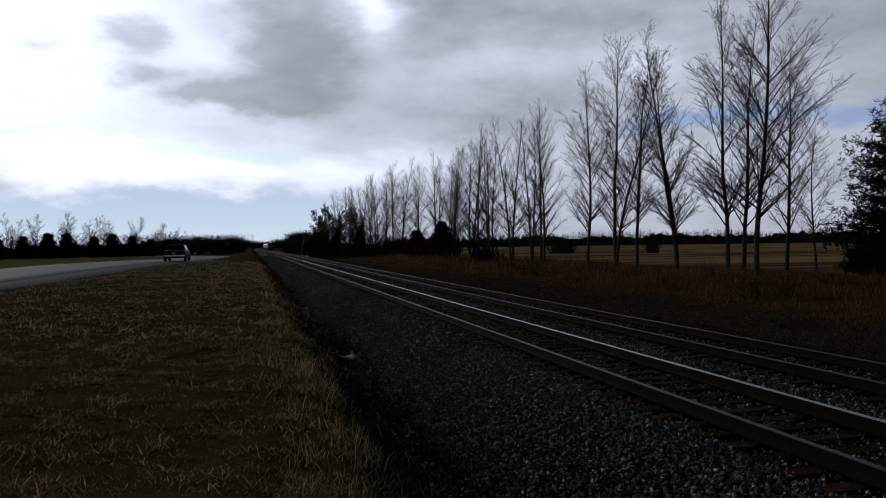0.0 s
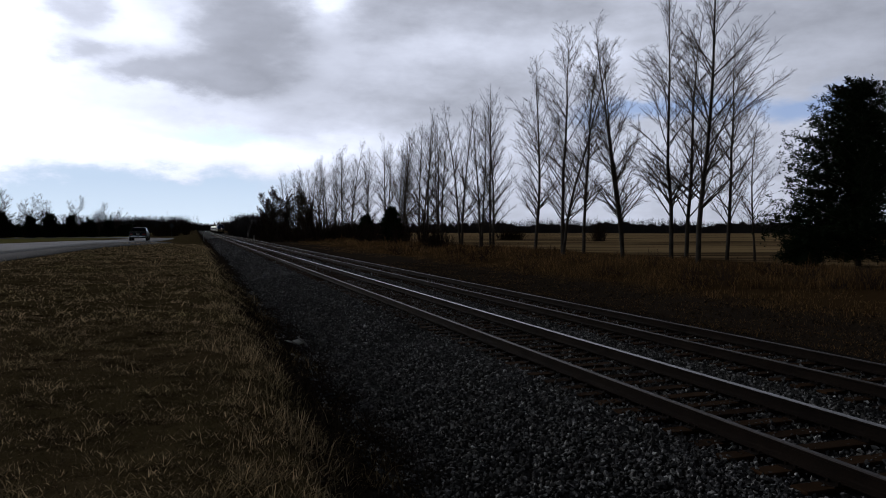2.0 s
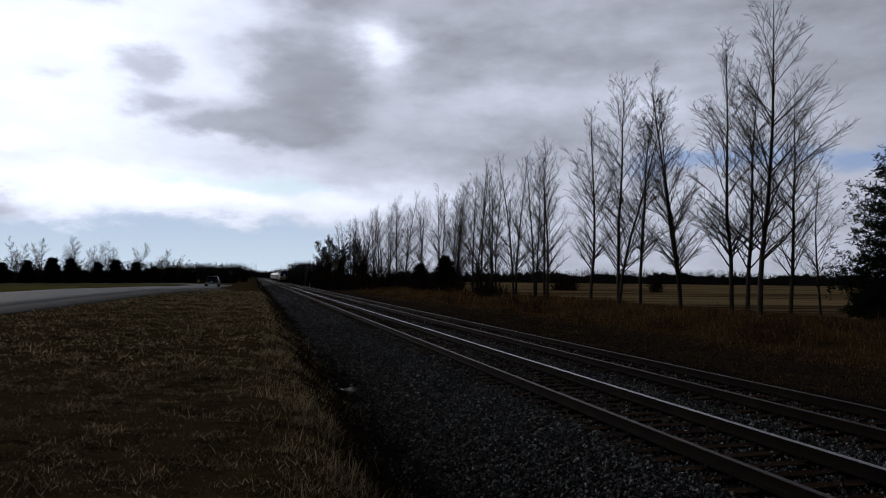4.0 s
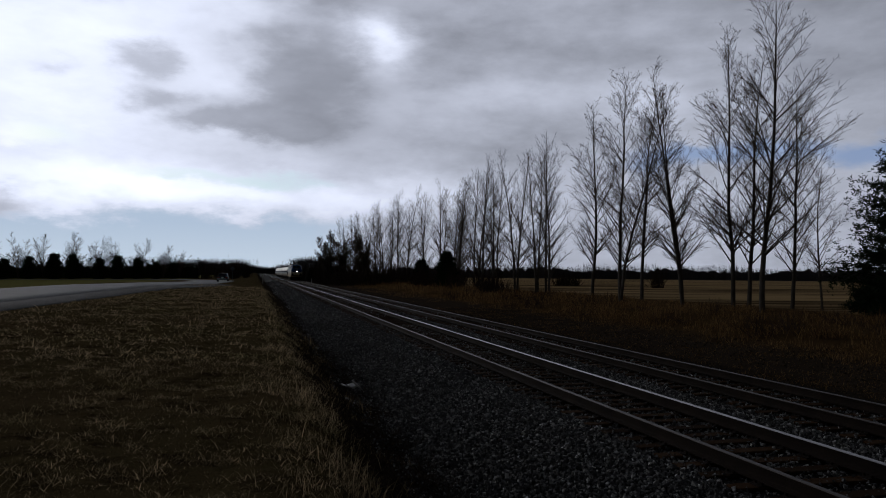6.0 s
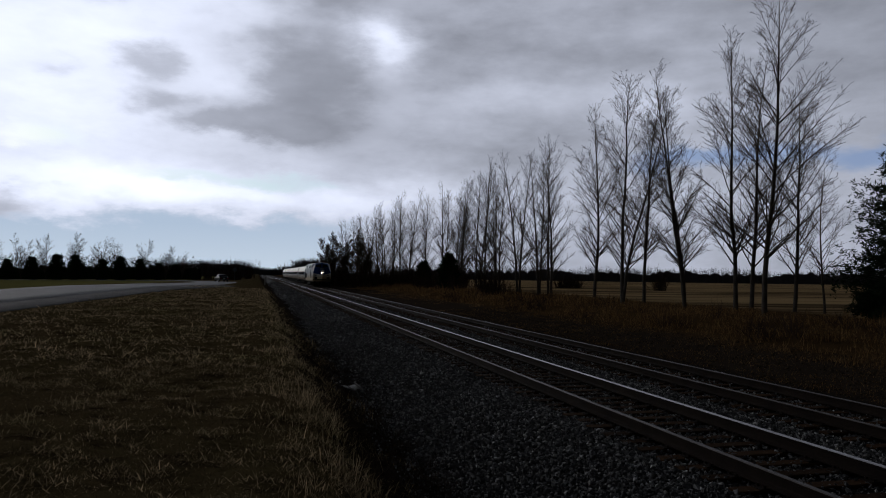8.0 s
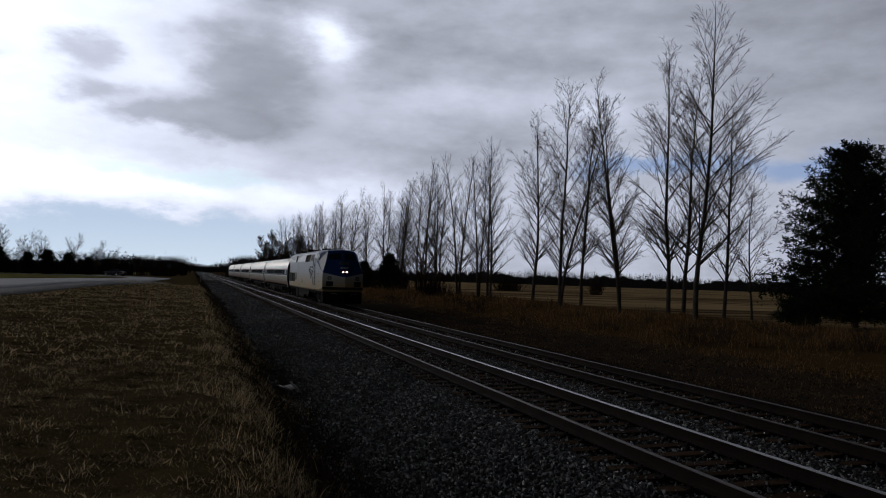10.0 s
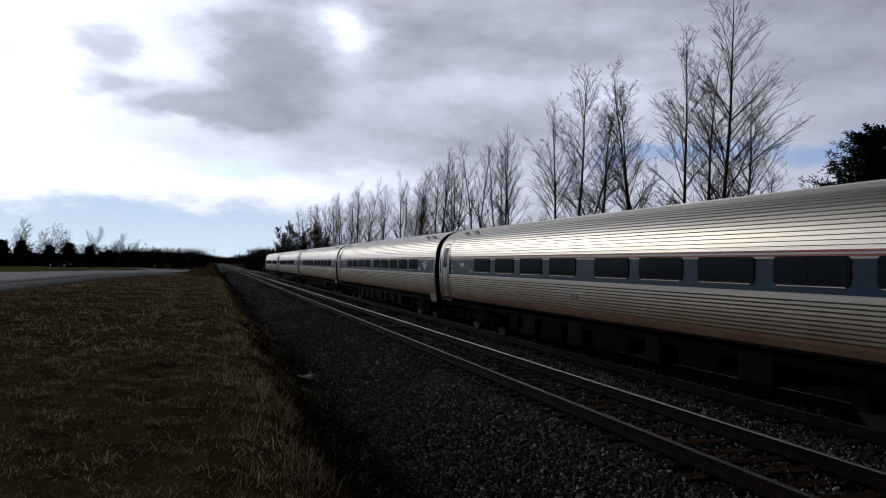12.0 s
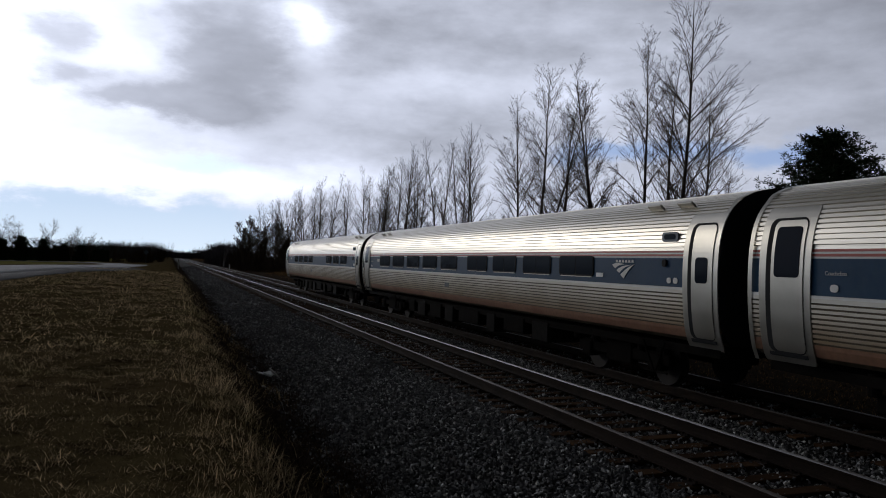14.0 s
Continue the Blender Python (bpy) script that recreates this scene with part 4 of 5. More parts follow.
# ---- the passenger cars: front end at y = 0 ----
def car_profile():
    """Half outline (x, z) with the pressed ribs above and below the window band, and the material of each strip."""
    curve_z = [0.92, 1.00, 1.25, 1.6, 2.0, 2.35, 2.7, 3.0, 3.25, 3.45, 3.62, 3.74, 3.82, 3.86]
    curve_x = [1.36, 1.42, 1.50, 1.555, 1.58, 1.585, 1.57, 1.52, 1.43, 1.30, 1.10, 0.82, 0.45, 0.0]
    fine = np.linspace(0.92, 3.86, 200)
    raw = np.interp(fine, curve_z, curve_x)
    soft = np.convolve(np.pad(raw, 8, mode="edge"), np.ones(17) / 17, "valid")
    soft = np.where(fine > 3.6, raw, soft)
    X = lambda z: float(np.interp(z, fine, soft))
    pts, mats = [(1.30, 1.04), (X(1.12), 1.12), (X(1.245) + 0.02, 1.245), (X(1.31) + 0.02, 1.31)], [5, 4, 4]
    z = 1.31
    while z < 1.93:                     # lower ribs
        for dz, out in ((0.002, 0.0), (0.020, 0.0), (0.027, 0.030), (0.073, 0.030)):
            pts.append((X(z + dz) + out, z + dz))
            # groove faces take the dark sill material: rib shade put into their colour
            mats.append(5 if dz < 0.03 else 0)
        z += 0.073
    for zz, out, mt in ((1.985, 0.03, 0), (2.03, 0.03, 2), (2.035, 0.0, 1), (2.57, 0.0, 1), (2.60, 0.004, 2), (2.64, 0.004, 3), (2.67, 0.004, 2), (2.71, 0.004, 3), (2.75, 0.004, 0)):
        pts.append((X(zz) + out, zz))
        mats.append(mt)
    # ribs of the upper side and roof, along the arc
    arc = [(X(q), q) for q in np.linspace(2.75, 3.86, 120)]
    d = [0.0]
    for a, b in zip(arc, arc[1:]):
        d.append(d[-1] + math.dist(a, b))
    n = int(d[-1] / 0.078)
    for i in range(n):
        for fr, out in ((0.04, 0.0), (0.26, 0.0), (0.36, 0.026), (1.0, 0.026)):
            s = (i + fr) * d[-1] / n
            x, zz = float(np.interp(s, d, [p[0] for p in arc])), float(np.interp(s, d, [p[1] for p in arc]))
            x2, z2 = float(np.interp(s - 0.02, d, [p[0] for p in arc])), float(np.interp(s - 0.02, d, [p[1] for p in arc]))
            tx, tz = x - x2, zz - z2
            ln = math.hypot(tx, tz) + 1e-9
            pts.append((max(x + out * tz / ln, 0.0), zz - out * tx / ln))
            mats.append(0)
    pts[-1] = (0.0, pts[-1][1])
    return pts, mats, X


CAR_PTS, CAR_MATS, CAR_X = car_profile()
WIN_ONE_DOOR = (3.10, 5.13, 7.15, 9.20, 11.20, 13.75, 15.80, 17.87, 19.95)
WIN_TWO_DOORS = (4.40, 6.40, 8.40, 10.40, 12.90, 14.90, 16.90, 18.92, 20.95)
WIN_CAFE = (3.4, 5.4, 7.4, 13.6, 15.6, 17.6, 19.6)


def shell_strip(e, name, y0, y1, label=""):
    """One length of the tubular shell, both sides."""
    v, f, mi = [], [], []
    for s in (-1, 1):
        b = len(v)
        n = len(CAR_PTS)
        v += [(s * x, y, z) for y in (y0, y1) for x, z in CAR_PTS]
        for i in range(n - 1):
            q = (b + i, b + i + n, b + i + 1 + n, b + i + 1)
            f.append(q if s > 0 else q[::-1])
            mi.append(CAR_MATS[i])
    return mesh_object(name, v, f, [M_RIB, M_BAND, M_WHITE, M_RED, M_SKIRT, M_GRIME_AND_SHADE], e, label, index=mi)


def plug_door(e, y0, y1, tall):
    """Steel door set into a smooth steel surround that follows the curve of the side."""
    lo, hi = min(y0, y1) - 0.13, max(y0, y1) + 0.15

    def sheet(name, a, b, out, z0, z1, mt, parent, label="", r=0.0):
        zs = sorted({z0, z1, *np.linspace(z0, z1, 26), *[z0 + r * q for q in (0.03, 0.12, 0.3, 0.6, 1.0)], *[z1 - r * q for q in (0.03, 0.12, 0.3, 0.6, 1.0)]})
        v = []
        for z in zs:
            dd = min(z - z0, z1 - z)
            k = r - math.sqrt(max(r * r - (r - dd) ** 2, 0.0)) if dd < r else 0.0
            v += [(-(CAR_X(z) + out), a + k, z), (-(CAR_X(z) + out), b - k, z)]
        m = len(v)
        v = v + [(x + 0.02, y, z) for x, y, z in v]
        f = [(i, i + 2, i + 3, i + 1) for i in range(0, m - 2, 2)]
        f += [(i, i + m, i + 2 + m, i + 2) for i in range(0, m - 2, 2)] + [(i + 1, i + 3, i + 3 + m, i + 1 + m) for i in range(0, m - 2, 2)] + [(0, 1, 1 + m, m), (m - 2, 2 * m - 2, 2 * m - 1, m - 1)]
        return mesh_object(name, v, f, mt, parent, label)

    d = sheet("door_surround", lo, hi, 0.040, 0.97, 3.38, M_DOOR, e, "smooth steel door surround", 0.06)
    a, b = min(y0, y1), max(y0, y1)
    # black sheet stands in for the shade of the recess round the door
    sheet("door_gap", a, b, 0.047, 1.12, 3.20, M_RUBBER, d, "", 0.12)
    p = sheet("door", a, b - 0.11, 0.055, 1.14, 3.16, M_DOOR, e, "brushed steel vestibule door", 0.10)
    wz = (2.28, 3.06) if tall else (2.12, 2.58)
    sheet("door_window", a + (0.07 if tall else 0.12), b - (0.18 if tall else 0.22), 0.063, wz[0], wz[1], M_DARKGLASS, p, "", 0.07)
    sheet("door_sill", a, b, 0.057, 1.06, 1.12, M_RUBBER, d)


def make_car(windows, front_door, rear_door, label, number=""):
    e = empty("passenger_car")
    tagged(e, label, "train car", "train of passenger cars")
    y0, y1 = 0.34, 25.60
    shell_strip(e, "body", y0, y1)
    # end walls and the black gangway between the cars
    for y, d in ((y0, -1), (y1, 1)):
        bm = bmesh.new()
        loop = [bm.verts.new((x - 0.012 if x > 0.02 else 0.0, y, z)) for x, z in CAR_PTS[::4] + [CAR_PTS[-1]]]
        loop += [bm.verts.new((-v.co.x, y, v.co.z)) for v in loop[-2::-1]]
        bm.faces.new(loop)
        part("end_wall", bm, M_RUBBER, e)
        bm = bmesh.new()
        box(bm, -0.85, 0.85, min(y, y + d * 0.42), max(y, y + d * 0.42), 0.95, 3.4, 0.05)
        part("gangway_bellows", bm, M_RUBBER, e, "black rubber gangway")
        for sgn in (-1, 1):
            v, f = [], []
            for z in np.linspace(0.95, 3.855, 48):
                x = CAR_X(z) + 0.044 if z < 3.8 else CAR_X(z)
                v += [(sgn * x, y - d * 0.08, z + 0.03 * (z > 3.5)), (sgn * x, y + d * 0.01, z + 0.03 * (z > 3.5))]
            for i in range(0, len(v) - 2, 2):
                f.append((i, i + 1, i + 3, i + 2))
            mesh_object("end_trim", v, f, M_DOOR, e, smooth=True)
        bm = bmesh.new()
        box(bm, -0.16, 0.16, min(y, y + d * 0.42), max(y, y + d * 0.42), 0.60, 0.92, 0.04)
        part("coupler", bm, M_UNDER, e)
    # windows: dark panes in rounded frames, a mullion in the middle
    for w in windows:
        x = -CAR_X(2.4)
        fr = flat("window_frame", rounded(w, w + 1.56, 2.15, 2.61, 0.08), x + 0.012, M_RUBBER, e, thick=0.028)
        flat("window_pane", rounded(w + 0.04, w + 0.765, 2.185, 2.575, 0.06), x - 0.016, M_DARKGLASS, fr, thick=0.005)
        flat("window_pane", rounded(w + 0.795, w + 1.52, 2.185, 2.575, 0.06), x - 0.016, M_DARKGLASS, fr, thick=0.005)
        flat("window_lip", [(w + 0.08, 2.132), (w + 1.48, 2.132), (w + 1.48, 2.148), (w + 0.08, 2.148)], x + 0.004, M_DOOR, fr, thick=0.02)
    xs = -1.588
    if front_door:
        plug_door(e, 0.46, 1.12, False)
        flat("marker_lamp", rounded(1.78, 1.90, 2.40, 2.54, 0.05), xs, M_RUBBER, e, thick=0.03)
        flat("side_port", rounded(1.48, 1.96, 2.88, 3.06, 0.06), -CAR_X(2.88) - 0.02, M_FRAME, e, thick=0.02)
        flat("side_port_glass", rounded(1.55, 1.89, 2.92, 3.02, 0.045), -CAR_X(2.88) - 0.042, M_DARKGLASS, e, thick=0.004)
        for y in (1.45, 1.64):
            flat("round_notice", rounded(y, y + 0.13, 2.09, 2.20, 0.05), xs, M_WHITE, e)
    if rear_door:
        plug_door(e, 24.48, 25.22, True)
        lettering("class_lettering", "Coachclass", e, xs - 0.001, 24.12, 2.33, 0.085, M_LOUVRE)
        flat("round_notice", rounded(23.88, 24.02, 2.09, 2.20, 0.05), xs, M_WHITE, e)
        flat("stainless_plate", rounded(22.60, 22.98, 2.34, 2.46, 0.04), xs, M_DOOR, e)
        if number:
            lettering("car_number", number, e, xs - 0.001, 22.02, 2.13, 0.145, M_WHITE, "white painted car number")
    ey = 2.83 if front_door else 1.49
    if len(windows) > 7:
        emblem(e, xs, ey, ey + 0.82, 2.14, 2.44, M_WHITE, "white fan-shaped emblem")
    flat("car_number_bar", [(ey + 1.17, 2.15), (ey + 1.45, 2.15), (ey + 1.45, 2.24), (ey + 1.17, 2.24)], xs, M_WHITE, e)
    # lower corner panel, where the side steps down at the end without a door
    if not front_door:
        flat("corner_skirt", [(1.42, 1.16), (1.34, 1.09), (1.16, 0.92), (0.98, 0.84), (0.36, 0.84), (0.36, 1.16)], -1.46, M_GRIME_AND_SHADE, e, thick=0.03)
    flat("builder_plate", [(13.6, 1.56), (14.0, 1.56), (14.0, 1.70), (13.6, 1.70)], -1.585, M_FRAME, e)
    # roof hatches near both ends
    for y in (1.65, 2.60, 22.2, 23.2):
        zc = 3.52
        m = Matrix.Translation((-CAR_X(zc), y, zc)) @ Matrix.Rotation(radians(42), 4, "Y")
        bm = bmesh.new()
        box(bm, -0.16, 0.16, -0.22, 0.22, -0.01, 0.035, 0.012, m)
        h = part("roof_vent", bm, M_DOOR, e)
        bm = bmesh.new()
        box(bm, -0.12, 0.12, -0.13, 0.17, 0.034, 0.042, 0.0, m)
        part("vent_mesh", bm, M_RUBBER, h)
    for y in (1.0, 22.0):
        bm = bmesh.new()
        m = Matrix.Translation((-CAR_X(3.3), y + 1.0, 3.3)) @ Matrix.Rotation(radians(30), 4, "Y")
        box(bm, -0.02, 0.02, -0.6, 1.4, 0.0, 0.03, 0.0, m)
        part("drip_rail", bm, M_DOOR, e)
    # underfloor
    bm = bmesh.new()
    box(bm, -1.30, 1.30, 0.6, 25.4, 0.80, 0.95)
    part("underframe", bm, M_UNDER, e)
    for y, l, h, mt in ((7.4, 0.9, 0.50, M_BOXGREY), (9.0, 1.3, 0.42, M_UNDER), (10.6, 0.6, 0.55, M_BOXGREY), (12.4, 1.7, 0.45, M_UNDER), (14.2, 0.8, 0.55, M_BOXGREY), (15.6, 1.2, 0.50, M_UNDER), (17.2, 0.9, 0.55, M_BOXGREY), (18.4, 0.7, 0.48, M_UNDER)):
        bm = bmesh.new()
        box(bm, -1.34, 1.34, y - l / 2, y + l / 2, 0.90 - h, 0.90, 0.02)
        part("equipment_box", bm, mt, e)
    bm = bmesh.new()
    rod(bm, (-1.1, 15.9, 0.42), (-1.1, 17.0, 0.42), 0.15, n=14)
    part("air_reservoir", bm, M_BOXGREY, e)
    for y in (4.0, 21.9):
        bogie(e, y)
        bm = bmesh.new()
        for a, b in (((-1.36, y - 1.9, 0.92), (-1.36, y - 1.6, 0.30)), ((-1.36, y - 1.2, 0.92), (-1.36, y - 1.6, 0.30)), ((-1.36, y - 2.0, 0.34), (-1.36, y - 1.2, 0.34))):
            rod(bm, a, b, 0.025, n=6)
        part("brake_hanger", bm, M_UNDER, e)
    return e


LOCO = make_loco()
CAR_LABEL = "ribbed stainless passenger car with a blue window band"
CARS = [make_car(WIN_ONE_DOOR, False, True, "ribbed stainless passenger car coupled behind the locomotive, blue band", "25058"), make_car(WIN_ONE_DOOR, False, True, CAR_LABEL), make_car(WIN_ONE_DOOR, False, True, CAR_LABEL, "25039")]
CARS.append(make_car(WIN_TWO_DOORS, True, True, CAR_LABEL + " and two doors"))
CARS.append(make_car(WIN_CAFE, True, True, "ribbed stainless cafe car with few windows, last in the train"))
TRAIN = ((0.0, 416.0), (2.0, 344.0), (4.0, 272.0), (6.5, 181.0), (7.5, 144.5), (8.5, 108.0), (9.5, 72.0), (10.3, 42.9), (10.8, 24.85), (11.0, 17.65), (11.5, -0.05), (12.0, -17.75), (12.5, -35.6), (13.0, -53.45), (13.5, -71.3), (14.0, -89.15))


# ---- road, shoulder and the car on it ----
ROAD = ((-20.5, -40.0), (-17.5, -10.0), (-15.4, 10.0), (-13.4, 30.0), (-11.6, 50.0), (-9.6, 68.0), (-7.9, 88.0), (-7.3, 108.0), (-7.0, 128.0), (-7.3, 142.0), (-9.6, 155.0), (-14.5, 163.0), (-24.0, 169.0), (-45.0, 174.0), (-95.0, 180.0))


def spline(pts, n=12):
    """Catmull-Rom through the points."""
    p = np.array([pts[0], *pts, pts[-1]], dtype=float)
    out = []
    for i in range(1, len(p) - 2):
        for s in np.arange(n) / n:
            a, b, c, d = p[i - 1:i + 3]
            out.append(0.5 * (2 * b + (c - a) * s + (2 * a - 5 * b + 4 * c - d) * s ** 2 + (3 * b - a - 3 * c + d) * s ** 3))
    return np.array(out + [p[-2]])


def ribbon(name, line, offs, lift, mt, label, category):
    t = np.gradient(line, axis=0)
    t /= np.linalg.norm(t, axis=1, keepdims=True)
    nrm = np.stack([t[:, 1], -t[:, 0]], axis=1)
    v = []
    for p, q in zip(line, nrm):
        for o in offs:
            x, y = p + q * o
            edge = -0.15 if o in (offs[0], offs[-1]) else lift
            v.append((x, y, float(ground_z(x, y)) + edge))
    w = len(offs)
    f = [(j * w + i, j * w + i + 1, (j + 1) * w + i + 1, (j + 1) * w + i) for j in range(len(line) - 1) for i in range(w - 1)]
    return tagged(mesh_object(name, v, f, mt, smooth=True), label, category, kind="structure")


line = spline(ROAD)
ribbon("road", line, (-3.5, -3.4, -1.7, 0.0, 1.7, 3.4, 3.5), 0.05, M_ROAD, "pale worn asphalt road that bends away", "road")
ribbon("road_shoulder", line[:72], (3.30, 3.42, 4.4, 5.6, 5.8), 0.03, M_SHOULDER, "dark gravel shoulder along the road", "shoulder")

M_CARPAINT = material("dark_car_paint", plain((0.014, 0.015, 0.020), 0.2, 4.0), 0.5, 0.0, 0.15)
M_CHROME = material("dull_chrome", plain((0.55, 0.55, 0.56), 0.2), 0.25, 0.9)
M_TAIL = material("red_tail_lamp_glass", plain((0.22, 0.015, 0.012), 0.1), 0.25, 0.0, 0.6)
M_PLATE = material("pale_plate", plain((0.55, 0.55, 0.52), 0.1), 0.5)


def make_sedan():
    """Rear towards -y, wheels on z = 0."""
    e = empty("sedan_car")
    tagged(e, "dark older sedan car driving away along the road", "car")
    stations = ((-2.35, 0.78, 0.42, 0.80), (-2.28, 0.86, 0.36, 0.92), (-1.5, 0.90, 0.30, 0.95), (0.0, 0.91, 0.28, 0.93), (1.2, 0.90, 0.30, 0.92), (2.2, 0.84, 0.34, 0.82), (2.38, 0.74, 0.42, 0.72))
    bm = bmesh.new()
    rings = []
    for y, w, z0, z1 in stations:
        rings.append([bm.verts.new(p) for p in ((-w * 0.94, y, z0), (-w, y, z0 + 0.18), (-w, y, z1 - 0.14), (-w * 0.92, y, z1), (w * 0.92, y, z1), (w, y, z1 - 0.14), (w, y, z0 + 0.18), (w * 0.94, y, z0))])
    for a, b in zip(rings, rings[1:]):
        for i in range(8):
            bm.faces.new((a[i], a[(i + 1) % 8], b[(i + 1) % 8], b[i]))
    bm.faces.new(rings[0]), bm.faces.new(rings[-1][::-1])
    part("body", bm, M_CARPAINT, e)
    bm = bmesh.new()
    lo = [bm.verts.new(p) for p in ((-0.82, -1.55, 0.94), (0.82, -1.55, 0.94), (0.80, 1.15, 0.92), (-0.80, 1.15, 0.92))]
    hi = [bm.verts.new(p) for p in ((-0.64, -0.95, 1.38), (0.64, -0.95, 1.38), (0.62, 0.45, 1.40), (-0.62, 0.45, 1.40))]
    for i in range(4):
        bm.faces.new((lo[i], lo[(i + 1) % 4], hi[(i + 1) % 4], hi[i]))
    bm.faces.new(hi)
    cab = part("cabin", bm, M_CARPAINT, e)
    mesh_object("rear_window", [(-0.70, -1.49, 1.0), (0.70, -1.49, 1.0), (0.58, -1.045, 1.33), (-0.58, -1.045, 1.33)], [(0, 1, 2, 3)], M_DARKGLASS, cab)
    for s in (-1, 1):
        mesh_object("side_window", [(s * 0.815, -1.2, 0.98), (s * 0.805, 0.85, 0.98), (s * 0.66, 0.42, 1.34), (s * 0.665, -0.85, 1.34)], [(0, 1, 2, 3) if s > 0 else (3, 2, 1, 0)], M_DARKGLASS, cab)
        bm = bmesh.new()
        box(bm, s * 0.62 - 0.16, s * 0.62 + 0.16, -2.385, -2.33, 0.62, 0.76, 0.01)
        part("tail_lamp", bm, M_TAIL, e)
        for y in (-1.42, 1.40):
            bm = bmesh.new()
            rod(bm, (s * 0.70, y, 0.31), (s * 0.90, y, 0.31), 0.31, n=20)
            wh = part("wheel", bm, M_RUBBER, e)
            bm = bmesh.new()
            rod(bm, (s * 0.895, y, 0.31), (s * 0.915, y, 0.31), 0.19, n=14)
            part("hub_cap", bm, M_CHROME, wh)
        bm = bmesh.new()
        box(bm, s * 0.94 - 0.05, s * 0.94 + 0.05, 0.62, 0.70, 0.96, 1.04, 0.02)
        part("door_mirror", bm, M_CARPAINT, e)
    bm = bmesh.new()
    box(bm, -0.86, 0.86, -2.46, -2.32, 0.42, 0.56, 0.03)
    part("bumper", bm, M_CHROME, e)
    bm = bmesh.new()
    box(bm, -0.16, 0.16, -2.395, -2.36, 0.62, 0.76)
    part("plate", bm, M_PLATE, e)
    return e


SEDAN = make_sedan()
DRIVE = ((0.0, -6.1, 68.0), (2.0, -5.7, 86.5), (4.0, -5.4, 106.5), (6.5, -5.1, 133.0), (7.5, -5.9, 144.5), (8.5, -8.2, 154.5), (9.5, -13.2, 162.0), (11.0, -19.6, 169.0), (12.5, -36.5, 174.5), (14.0, -52.0, 177.0))


# ---- stones of the ballast ----
def stones():
    rng = np.random.RandomState(21)
    px, py, pz, sz = [], [], [], []

    def patch(x0, x1, y0, y1, n, s, lift=0.0, skip=None):
        x, y = rng.uniform(x0, x1, n), rng.uniform(y0, y1, n)
        q = np.abs(rng.normal(0, 1, n)) * 0.35 + 0.75
        z = bed_z(x) + lift + rng.normal(0, 0.01, n)
        k = np.ones(n, bool)
        if skip is not None:
            for c in skip:
                k &= np.abs(x - c) > 0.09
        px.append(x[k]), py.append(y[k]), pz.append(z[k]), sz.append((s * q)[k])

    patch(2.2, 5.35, 4.0, 16.0, 24000, 0.027, 0.010)
    patch(2.2, 5.35, 16.0, 40.0, 16000, 0.031, 0.006)
    patch(5.3, 7.8, 5.0, 34.0, 14000, 0.027, 0.018, (5.77, 7.27))
    patch(7.8, 9.2, 6.0, 36.0, 9000, 0.028, 0.008)
    patch(9.2, 11.7, 7.0, 36.0, 8000, 0.029, 0.018, (9.70, 11.2))
    patch(11.7, 13.7, 8.0, 40.0, 9000, 0.026, 0.006)
    patch(2.3, 13.4, 40.0, 80.0, 16000, 0.04, 0.006, (5.77, 7.27, 9.70, 11.2))
    patch(2.3, 13.4, 80.0, 200.0, 9000, 0.07, 0.006, (5.77, 7.27, 9.70, 11.2))
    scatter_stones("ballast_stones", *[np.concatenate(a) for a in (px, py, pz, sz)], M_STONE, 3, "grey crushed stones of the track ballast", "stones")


# ---- grass ----
def blades(name, x, y, z, length, width, lean, mt, label, seed):
    """Bent tapering blades, two faces each."""
    rng = np.random.RandomState(seed)
    n = len(x)
    a, b = rng.uniform(0, 2 * np.pi, n), rng.uniform(0, np.pi, n)
    L = length * rng.uniform(0.45, 1.25, n)
    tilt = np.clip(np.abs(rng.normal(lean, 0.35, n)), 0, 1.5)
    base = np.stack([x, y, z - 0.01], axis=1)
    side = np.stack([np.cos(b), np.sin(b), 0 * b], axis=1) * (width * rng.uniform(0.6, 1.3, n))[:, None]
    fall = np.stack([np.cos(a) * np.sin(tilt), np.sin(a) * np.sin(tilt), np.cos(tilt)], axis=1) * L[:, None]
    mid = base + fall * 0.55 + np.array([0, 0, 1.0]) * (L * 0.06)[:, None]
    tip = base + fall - np.array([0, 0, 1.0]) * (L * 0.10 * tilt)[:, None]
    v = np.stack([base - side, base + side, mid - side * 0.7, mid + side * 0.7, tip], axis=1).reshape(-1, 3)
    i = np.arange(n) * 5
    me_f = np.concatenate([np.stack([i, i + 1, i + 3], 1), np.stack([i, i + 3, i + 2], 1), np.stack([i + 2, i + 3, i + 4], 1)])
    return tagged(mesh_object(name, v, me_f, mt), label, "grass", kind="stuff")


def clumped(rng, n, x0, x1, y0, y1, per=14, r=0.09):
    m = max(1, n // per)
    cx, cy = rng.uniform(x0, x1, m), y0 + (y1 - y0) * rng.uniform(0, 1, m) ** 1.5
    k = rng.randint(0, m, n)
    return cx[k] + rng.normal(0, r, n), cy[k] + rng.normal(0, r, n)


